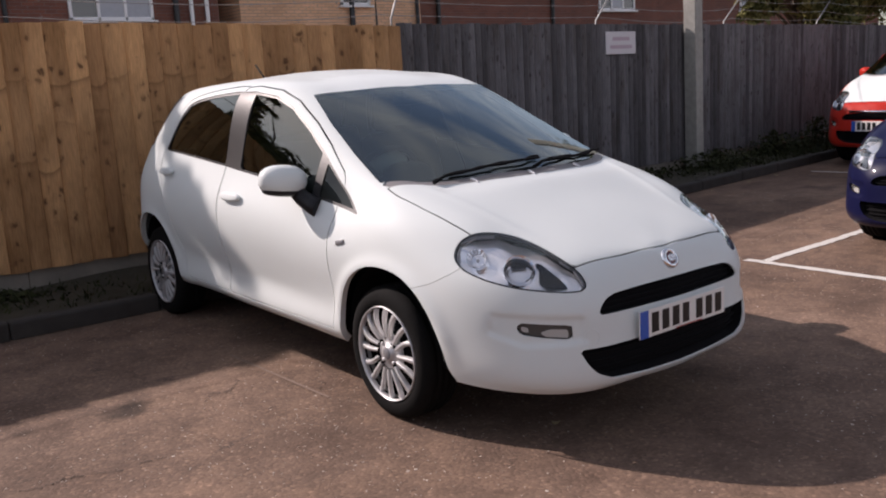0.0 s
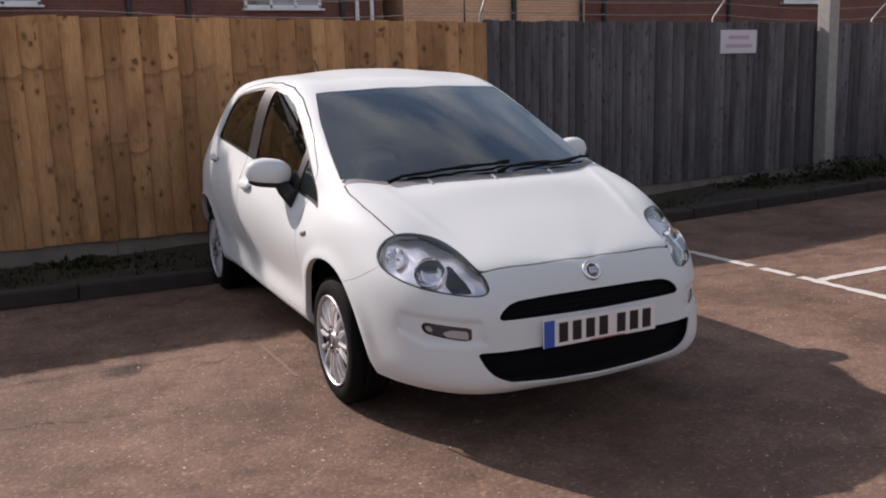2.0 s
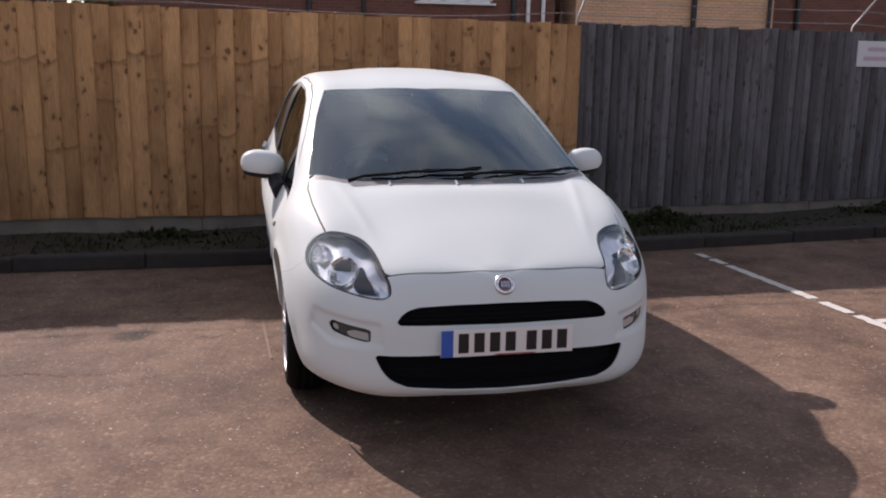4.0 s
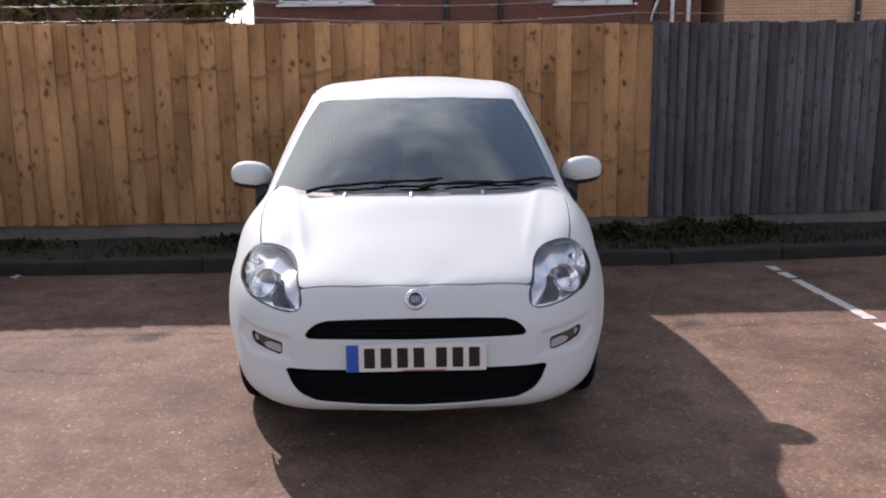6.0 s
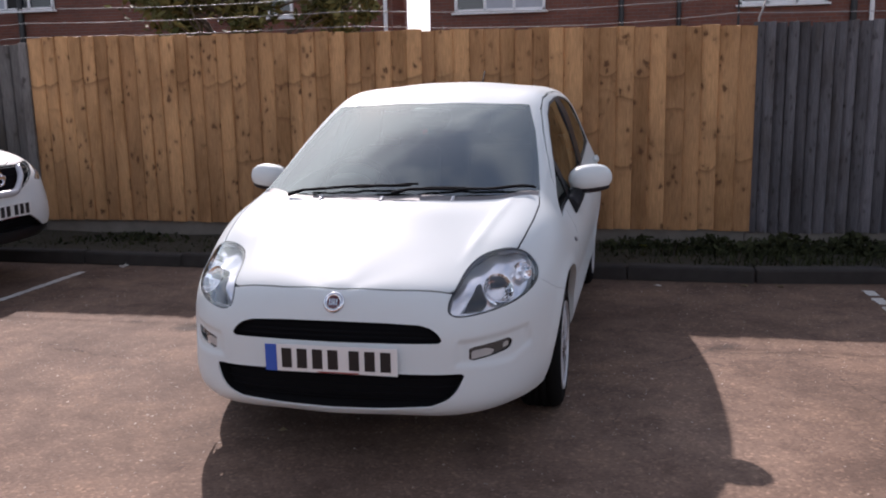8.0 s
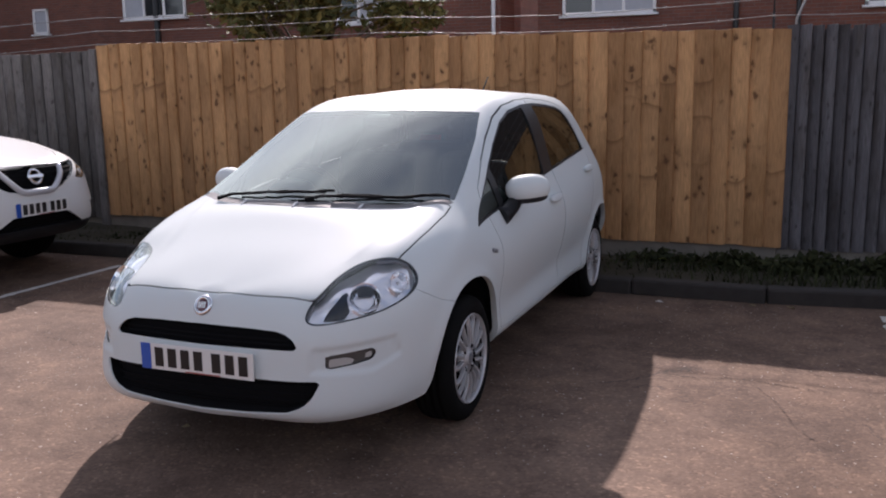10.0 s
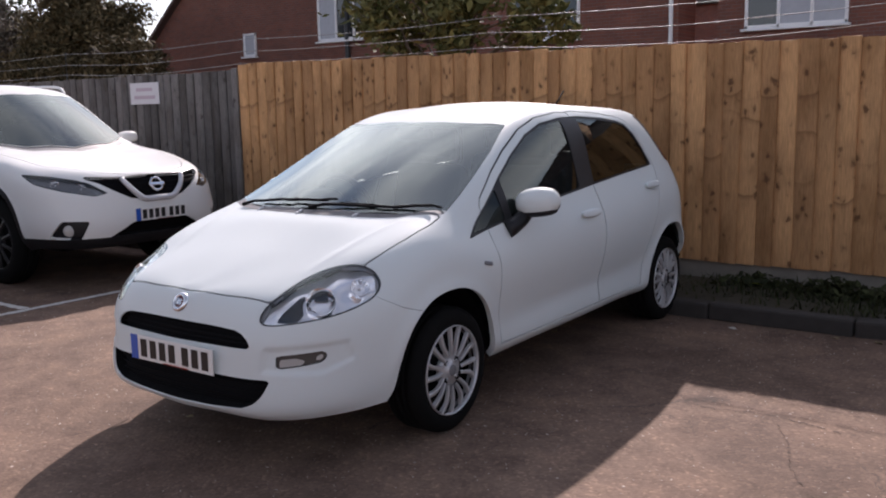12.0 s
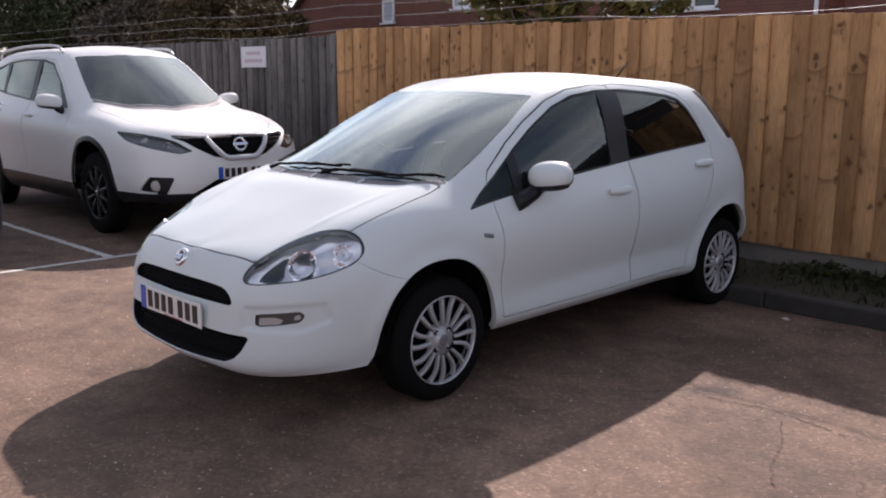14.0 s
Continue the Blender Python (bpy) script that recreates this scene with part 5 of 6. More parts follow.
    n = np.cross(tri[:, 1] - tri[:, 0], tri[:, 2] - tri[:, 0])
    F = np.where(((n * N[F].mean(axis=1)).sum(axis=1) < 0)[:, None], F[:, ::-1], F)
    return V, N, F


def skin_at(sheet, view, u, v):
    """The place and the normal of the skin at a point of a view, on the side x > 0."""
    i = np.argmin(np.linalg.norm(view(sheet[0]) - np.array((u, v)), axis=1))
    return Vector(sheet[0][i]), Vector(sheet[1][i])


def rippled(sheet, depth, wave=0.010):
    """A sunk sheet with smooth dents, as the moulded back of a lamp has."""
    V, N, F = sheet
    h = lambda P: wave * np.sin(P[:, 0] * 34) * np.cos(P[:, 2] * 40 + P[:, 0] * 14)
    e, W = 0.004, N.copy()
    for k in range(3):
        step = np.zeros(3)
        step[k] = e
        W[:, k] -= (h(V + step) - h(V - step)) / (2 * e)
    W /= np.linalg.norm(W, axis=1)[:, None]
    return V - N * (depth - h(V))[:, None], W, F


def facing(place, normal, up=(0, 0, 1)):
    """A pose whose z points along normal and whose y is near up."""
    z = Vector(normal).normalized()
    x = Vector(up).cross(z).normalized()
    return Matrix.Translation(place) @ Matrix((x, z.cross(x), z)).transposed().to_4x4()


def flip(m):
    return Matrix.Diagonal((-1, 1, 1, 1)) @ m


def wheel(car, x, y, r, rim, style, steer=0.0):
    """A wheel whose outer face points along the sign of x."""
    side = 1 if x > 0 else -1
    m = pose(x, y, r, 0, 90 * side, 0)
    if steer:
        m = pose(x, y, r, 0, 0, steer) @ pose(0, 0, 0, 0, 90 * side, 0)
    w = part("wheel", lathe([(0.02, -0.06), (rim * 0.8, -0.06), (rim * 0.86, -0.03), (rim * 0.3, -0.012), (0.02, -0.01)], 40, m), MATT, car, "dark brake disc and steel hub behind the trim")
    half = 0.092
    prof = [(rim * 0.96, -half), (rim + 0.03, -half - 0.004), (r - 0.03, -half), (r - 0.008, -half + 0.014), (r, -half + 0.035)]
    for g in (-0.035, 0.0, 0.035):
        prof += [(r, g - 0.006), (r - 0.007, g - 0.004), (r - 0.007, g + 0.004), (r, g + 0.006)]
    prof += [(r, half - 0.035), (r - 0.008, half - 0.014), (r - 0.03, half), (rim + 0.03, half + 0.004), (rim + 0.012, half + 0.002), (rim * 0.99, half - 0.006), (rim * 0.96, half - 0.03)]
    part("tyre", lathe(prof, 72, m @ pose(0, 0, -0.06)), RUBBER, w)
    face = half - 0.062
    hub = 0.076
    bm = lathe([(rim, face - 0.05), (rim, face), (rim * 0.992, face + 0.006), (rim * 0.976, face + 0.005), (rim * 0.964, face - 0.006), (rim * 0.960, face - 0.018)], 72)
    lathe([(0.002, face - 0.002), (0.028, face - 0.002), (0.031, face - 0.004), (0.032, face - 0.01), (hub * 0.8, face - 0.012), (hub, face - 0.018), (hub * 1.03, face - 0.035)], 48, None, bm)
    spokes, bend, wide = style
    for i in range(spokes):
        a = 2 * math.pi * i / spokes
        pts = []
        for k in range(7):
            t = k / 6
            q = a + bend * math.sin(math.pi * t) * (1 if i % 2 else 0.4)
            rr = hub * 0.9 + (rim * 0.965 - hub * 0.9) * t
            pts.append((rr * math.cos(q), rr * math.sin(q), face - 0.014 + 0.016 * math.sin(math.pi * (0.25 + 0.6 * t))))
        ring = []
        for k, p in enumerate(pts):
            d = Vector(pts[min(k + 1, 6)]) - Vector(pts[max(k - 1, 0)])
            s = Vector((-d.y, d.x, 0)).normalized() * wide * (0.75 + 0.5 * k / 6)
            top = Vector(p)
            ring.append([bm.verts.new(top + s + Vector((0, 0, -0.014))), bm.verts.new(top + s * 0.7), bm.verts.new(top - s * 0.7), bm.verts.new(top - s + Vector((0, 0, -0.014)))])
        for a4, b4 in zip(ring, ring[1:]):
            for k in range(3):
                f = bm.faces.new((a4[k], a4[k + 1], b4[k + 1], b4[k]))
                f.smooth = k == 1
    for i in range(4):
        q = 2 * math.pi * (i + 0.5) / 4
        lathe([(0.0005, face - 0.008), (0.007, face - 0.008), (0.009, face - 0.02)], 8, pose(0.05 * math.cos(q), 0.05 * math.sin(q), 0.004), bm)
    bmesh.ops.transform(bm, matrix=m, verts=bm.verts[:])
    bmesh.ops.recalc_face_normals(bm, faces=bm.faces[:])
    part("wheel_trim", bm, SILVER if spokes > 12 else ALLOY, w, "silver many-spoked wheel trim" if spokes > 12 else "dark spoked alloy wheel")
    part("wheel_cap", lathe([(0.0005, face + 0.002), (0.022, face + 0.002), (0.027, face - 0.003)], 32, m), GREYLAMP if spokes > 12 else CHROME, w)
    if spokes > 12:
        for i in range(4):
            q = 2 * math.pi * (i + 0.5) / 4
            part("bolt_hole", lathe([(0.0005, face - 0.0065), (0.0115, face - 0.0065), (0.012, face - 0.02)], 14, m @ pose(0.056 * math.cos(q), 0.056 * math.sin(q), 0)), MATT, w)
    return w


def number_plate(car, m, width=0.52, tall=0.106, marks=7):
    """A white plate; its registration is left as plain bars."""
    p = part("number_plate", boxed((width, tall, 0.006), m, 0.002), PLATE, car, "white number plate with a blue end band")
    part("blue_band", boxed((0.046, tall - 0.002, 0.001), m @ pose(-width / 2 + 0.024, 0, 0.0042)), PLATEBLUE, p)
    x = -width / 2 + 0.062
    for i in range(marks):
        part("plain_bar", boxed((0.040, 0.076, 0.001), m @ pose(x + 0.025, 0, 0.0042)), INK, p)
        x += 0.061 + (0.022 if i == 3 else 0)
    part("plain_bar", boxed((0.16, 0.004, 0.001), m @ pose(0.03, -0.049, 0.0042)), TAILRED, p)
    return p


def mirror_pair(car, body, inner, size, foot, tilt=12, power=2.3, stout=1.0):
    """Door mirrors on both sides: inner is the middle of the housing."""
    for s in (1, -1):
        mm = Matrix.Diagonal((s, 1, 1, 1)) @ Matrix.Translation(inner) @ pose(0, 0, 0, 0, -6, tilt)
        bm = egg(bmesh.new(), size, mm, power, 16, 28)
        bmesh.ops.bisect_plane(bm, geom=bm.verts[:] + bm.edges[:] + bm.faces[:], plane_co=mm @ Vector((0, size[1] * 0.22, 0)), plane_no=(mm.to_3x3() @ Vector((0, 1, 0))).normalized(), clear_outer=True)
        if s < 0:
            bmesh.ops.reverse_faces(bm, faces=bm.faces[:])
        door = part("door_mirror", bm, body, car)
        bm = egg(bmesh.new(), (size[0] * 0.95, size[1] * 0.5, size[2] * 0.93), mm @ pose(0, size[1] * 0.16, 0), 3, 12, 24)
        part("mirror_rim", bm, BLACK, door)
        bm = egg(bmesh.new(), (size[0] * 0.86, size[1] * 0.80, size[2] * 0.36), mm @ pose(0, -size[1] * 0.02, -size[2] * 0.335), 2.4, 10, 24)
        part("mirror_foot", bm, BLACK, door, "black underside of the mirror")
        a = Matrix.Diagonal((s, 1, 1, 1)) @ Vector(inner) + Vector((-s * size[0] * 0.22, 0.0, -size[2] * 0.30))
        b = Vector((s * foot[0], foot[1], foot[2]))
        bm = tube([a, a.lerp(b, 0.35) + Vector((0, 0, -0.012)), a.lerp(b, 0.7) + Vector((0, 0, -0.012)), b], [stout * q for q in (0.030, 0.034, 0.036, 0.042)], 14)
        part("mirror_arm", bm, BLACK, door, "black plastic mirror arm")


def seat(car, x, y, z, rear=False):
    w = 1.15 if rear else 0.5
    s = part("seat", boxed((w, 0.5, 0.16), pose(x, y, z, 6), 0.05, 3), CLOTH, car, "dark grey cloth seat")
    part("backrest", boxed((w, 0.14, 0.62), pose(x, y + 0.30, z + 0.32, -16), 0.055, 3), CLOTH, s)
    for hx in ((-0.35, 0.35) if rear else (0,)):
        part("headrest", boxed((0.25, 0.09, 0.17), pose(x + hx, y + 0.42, z + 0.74, -12), 0.04, 3), CLOTH, s)


def build_car(name, label, category, spec, place, rz):
    """A parked car from its lines and outlines; its nose points along -y before the turn."""
    car = thing(name, label, category, place, rz)
    paint, S = spec["paint"], car_sheet(spec["lines"], spec["arches"], *spec.get("grid", (300, 140)))
    master = S
    glassy = spec.get("glass", PANE)
    # wheel openings
    for pts in spec["openings"]:
        inside, S = cut(S, outline(side_view, round_poly(pts), 0, lambda V: V[:, 0] > 0.45))
        ring = [q for q in round_poly(pts, 3) if q[1] > spec["housing_low"][pts[0][0] > 2]]
        middle = sum(q[0] for q in ring) / len(ring)
        ring = sorted(ring, key=lambda q: math.atan2(q[1] - 0.2, q[0] - middle))
        for s in (1, -1):
            bm = bmesh.new()
            a = [bm.verts.new((s * spec["half_width"] * 0.90, y, z + 0.004)) for y, z in ring]
            b = [bm.verts.new((s * 0.44, y, z + 0.004)) for y, z in ring]
            for i in range(len(ring) - 1):
                bm.faces.new((a[i], a[i + 1], b[i + 1], b[i]))
            bm.faces.new(b)
            part("wheel_housing", bm, MATT, car, "dark wheel housing")
    if "cladding" in spec:
        for pts in spec["openings"]:
            ring, S = cut(S, outline(side_view, round_poly(pts), spec["cladding"], lambda V: V[:, 0] > 0.45))
            for q in (ring, mirrored(ring)):
                sheet_part("arch_trim", q, BLACK, car, "black plastic wheel arch trim", 0.012)
        skirt, S = cut(S, lambda V: V[:, 2] - spec["skirt"])
        for piece in pieces(both(skirt)):
            sheet_part("lower_cladding", piece, BLACK, car, "black plastic lower body cladding", 0.02)
    # windows
    panes = {}
    dlo = spec["side_window"]
    frame_in, S = cut(S, outline(side_view, dlo, 0, lambda V: (V[:, 2] > spec["belt_low"]) & (V[:, 0] > 0.45)))
    for key, pts in spec["panes"].items():
        panes[key], frame_in = cut(frame_in, outline(side_view, round_poly(pts, 6) if key.endswith("_r") else np.array(pts)))
    for m in (frame_in, mirrored(frame_in)):
        sheet_part("window_surround", sunk(m, 0.004), BLACK, car, "black window surround and pillar", 0.01)
    for key, m in panes.items():
        m = eased(m, 0)
        for q in (m, mirrored(m)):
            sheet_part("side_window", sunk(q, 0.009), PRIVACY if key != "front" else SIDEGLASS, car, "tinted side window", 0)
    ws, S = cut(S, outline(top_view, spec["windscreen"], 0, lambda V: V[:, 2] > spec["belt_low"]))
    ws = eased(ws, 2)
    sheet_part("windscreen", both(sunk(ws, 0.004)), glassy, car, "tinted curved windscreen", 0)
    _, rest = cut(ws, outline(top_view, spec["windscreen"], -0.022))
    sheet_part("windscreen_border", both(sunk(rest, 0.007)), MATT, car, "black printed border of the windscreen", 0)
    cowl, S = cut(S, outline(top_view, spec["cowl"], 0, lambda V: V[:, 2] > 0.5))
    sheet_part("cowl_panel", both(sunk(cowl, 0.007)), COWL, car, "grey plastic scuttle panel below the windscreen", 0.02)
    back = lambda V: (V[:, 1] > 3.3) & (V[:, 2] > spec["belt_low"])
    rear_view = lambda V: np.stack([np.abs(V[:, 0]), V[:, 2]], axis=1)
    if "rear_window" in spec:
        m, S = cut(S, outline(rear_view, np.array(spec["rear_window"]), 0, back))
        sheet_part("rear_window", both(sunk(m, 0.004)), PRIVACY, car, "dark rear window", 0)
        m, S = cut(S, outline(rear_view, np.array(spec["tail_lamp"]), 0, lambda V: V[:, 1] > 3.3))
        for q in (m, mirrored(m)):
            sheet_part("tail_lamp", q, TAILRED, car, "red tail lamp")
    if "rear_edge" in spec:
        m, S = cut(S, outline(side_view, np.array(spec["rear_edge"]), 0, lambda V: V[:, 0] > 0.3))
        for q in (m, mirrored(m)):
            sheet_part("tailgate_edge", sunk(q, 0.002), BLACK, car, "dark glass edge of the tailgate", 0.006)
    # lamps and openings of the nose
    front = lambda V: V[:, 1] < 0.8
    lamp, S = cut(S, outline(nose_view, spec["lamp"], 0, front))
    for mirror_it in (False, True):
        fl = (lambda q: mirrored(q)) if mirror_it else (lambda q: q)
        head = sheet_part("headlight", fl(rippled(lamp, 0.032, spec.get("ripple", 0.006))), spec.get("lamp_back", LAMPCHROME), car, "clear almond-shaped headlight with a dark rim", 0)
        sheet_part("lens", fl(sunk(lamp, 0.001)), LENS, head, "clear plastic lens", 0)
        inner, ring = cut(lamp, outline(nose_view, spec["lamp"], -spec.get("lamp_rim", 0.012), front))
        sheet_part("rim", fl(sunk(ring, 0.003)), SEAL, head, "dark lamp rim", 0.014)
        if "lamp_top" in spec:
            top, _ = cut(inner, outline(nose_view, spec["lamp_top"], 0, front))
            sheet_part("bezel", fl(sunk(top, 0.006)), BEZELGREY, head, "dark grey upper lamp bezel", 0.012)
        if "lamp_housing" in spec:
            dark, _ = cut(inner, outline(nose_view, nose(spec["lamp_housing"]), 0, front))
            sheet_part("indicator_housing", fl(sunk(dark, 0.020)), DARKCHROME, head, "dark housing between reflector and corner", 0.03)
        for u, v, r, nrm in spec["bowls"]:
            p, nn = skin_at(master, nose_view, 0.9 * radians(u), v)
            fm = facing(p - nn * 0.036, Vector(nrm).normalized() * 0.35 + nn * 0.65)
            if mirror_it:
                fm = flip(fm)
            bm = lathe([(0.001, -0.020), (r * 0.3, -0.015), (r * 0.55, -0.004), (r * 0.78, 0.010), (r * 0.97, 0.026), (r * 1.0, 0.027), (r * 1.02, 0.022), (r * 1.03, -0.03)], 18, fm)
            for f in bm.faces:
                f.smooth = False
            bowl = part("reflector", bm, BOWL, head, "faceted chrome reflector bowl")
            if r > 0.05:
                # dark reflections in the bowl's upper half, put in as a block
                part("dark_reflection", block(bmesh.new(), (r * 0.95, r * 0.42, 0.012), fm @ pose(0, r * 0.30, 0.012), 0.005), DARKCHROME, bowl, "dark shield over the bulb")
            else:
                part("bulb_cap", lathe([(0.0005, 0.012), (r * 0.12, 0.010), (r * 0.17, 0.004), (r * 0.17, -0.016)], 14, fm), SATIN, bowl)
    for key, depth, text in (("upper_grille", 0.035, "black upper grille"), ("lower_grille", 0.05, "black lower air intake")):
        if key not in spec:
            continue
        op, S = cut(S, outline(nose_view, spec[key], 0, front))
        grille = sheet_part("grille", both(sunk(op, depth)), MATT, car, text, 0.006 - depth)
        V = op[0]
        for k in range(1, spec["slats"][key] + 1):
            z0, z1 = V[:, 2].min(), V[:, 2].max()
            zc = z0 + (z1 - z0) * k / (spec["slats"][key] + 1)
            low, _ = cut(op, lambda V, z=zc: V[:, 2] - z - 0.004)
            _, bar = cut(low, lambda V, z=zc: V[:, 2] - z + 0.004)
            if len(bar[2]):
                sheet_part("slat", both(sunk(bar, depth - 0.012)), MATT, grille, "", 0.008)
    for pts, nrm in spec["fogs"]:
        op, S = cut(S, outline(nose_view, nose(pts), 0, front))
        c = op[0].mean(axis=0)
        for s in (1, -1):
            q = op if s > 0 else mirrored(op)
            fog = sheet_part("fog_lamp", sunk(q, spec.get("fog_depth", 0.03)), spec.get("fog_back", FOGBACK), car, "fog lamp in a grey recess", 0)
            n = Vector((s * nrm[0], nrm[1], nrm[2])).normalized()
            mm = facing(Vector((s * c[0], c[1], c[2])) - n * 0.008, n)
            r = spec["fog_r"]
            for bit in spec.get("fog_bits", []):
                lit, _ = cut(op, outline(nose_view, nose(bit), 0, front))
                sheet_part("fog_glass", sunk(lit if s > 0 else mirrored(lit), 0.009), FOGLENS, fog, "milky fog lamp glass", 0.004)
            if "fog_bits" in spec:
                continue
            part("fog_glass", lathe([(0.0005, 0.004), (r * 0.6, 0.003), (r * 0.92, -0.004), (r, -0.012), (r, -0.03)], 24, mm), FOGLENS, fog, "round clear fog lamp")
    # panels
    bonnet, gap1, S = panel_out(S, top_view, spec["bonnet"], 0.0032, lambda V: (V[:, 1] < 1.3) & (V[:, 2] > spec["bonnet_low"]))
    sheet_part("bonnet", both(bonnet), spec.get("bonnet_glare", paint), car, "", 0.006)
    for piece in pieces(both(sunk(gap1, 0.006))):
        sheet_part("panel_gap", piece, SEAL, car, "", 0)
    for key in ("front_door", "rear_door"):
        if key in spec:
            door, gap, S = panel_out(S, side_view, np.array(spec[key]), 0.003, lambda V: V[:, 0] > 0.45)
            for s in (1, -1):
                q = door if s > 0 else mirrored(door)
                dr = sheet_part(key, q, paint, car, "")
                for piece in pieces(sunk(gap if s > 0 else mirrored(gap), 0.012)):
                    sheet_part("panel_gap", piece, SEAL, car, "", 0)
                hy, hz = spec["handles"][key]
                p, nn = skin_at(master, side_view, hy, hz)
                mm = facing(p + nn * 0.016, nn, (0, 0, 1))
                mm = mm if s > 0 else flip(mm)
                bm = egg(bmesh.new(), (0.205, 0.046, 0.030), mm, 2.6, 12, 24)
                block(bm, (0.03, 0.026, 0.03), mm @ pose(0.07, 0, -0.014), 0.006)
                block(bm, (0.03, 0.026, 0.03), mm @ pose(-0.07, 0, -0.014), 0.006)
                part("handle", smooth_faces(bm), paint, dr, "")
    if "bumper" in spec:
        bump, gap, S = panel_out(S, nose_view, nose(spec["bumper"]), 0.0009, lambda V: V[:, 1] < 1.0)
        sheet_part("front_bumper", both(bump), paint, car, "", 0.006)
        for piece in pieces(both(sunk(gap, 0.006))):
            sheet_part("panel_gap", piece, SEAL, car, "", 0)
    sheet_part("body_shell", both(S), paint, car, "", 0.03)
    # inside and underside
    w = spec["half_width"]
    part("underbody", boxed((2 * w - 0.24, spec["length"] - 0.62, 0.10), pose(0, spec["length"] / 2 + 0.04, 0.30 + 2.0 * (w - 0.84)), 0.03), MATT, car, "dark underside")
    part("undertray", boxed((2 * w - 0.48, spec["length"] - 0.9, 0.12), pose(0, spec["length"] / 2 + 0.02, 0.235 + 2.0 * (w - 0.84)), 0.04), MATT, car, "dark tray, exhaust and tank under the floor")
    return car, master


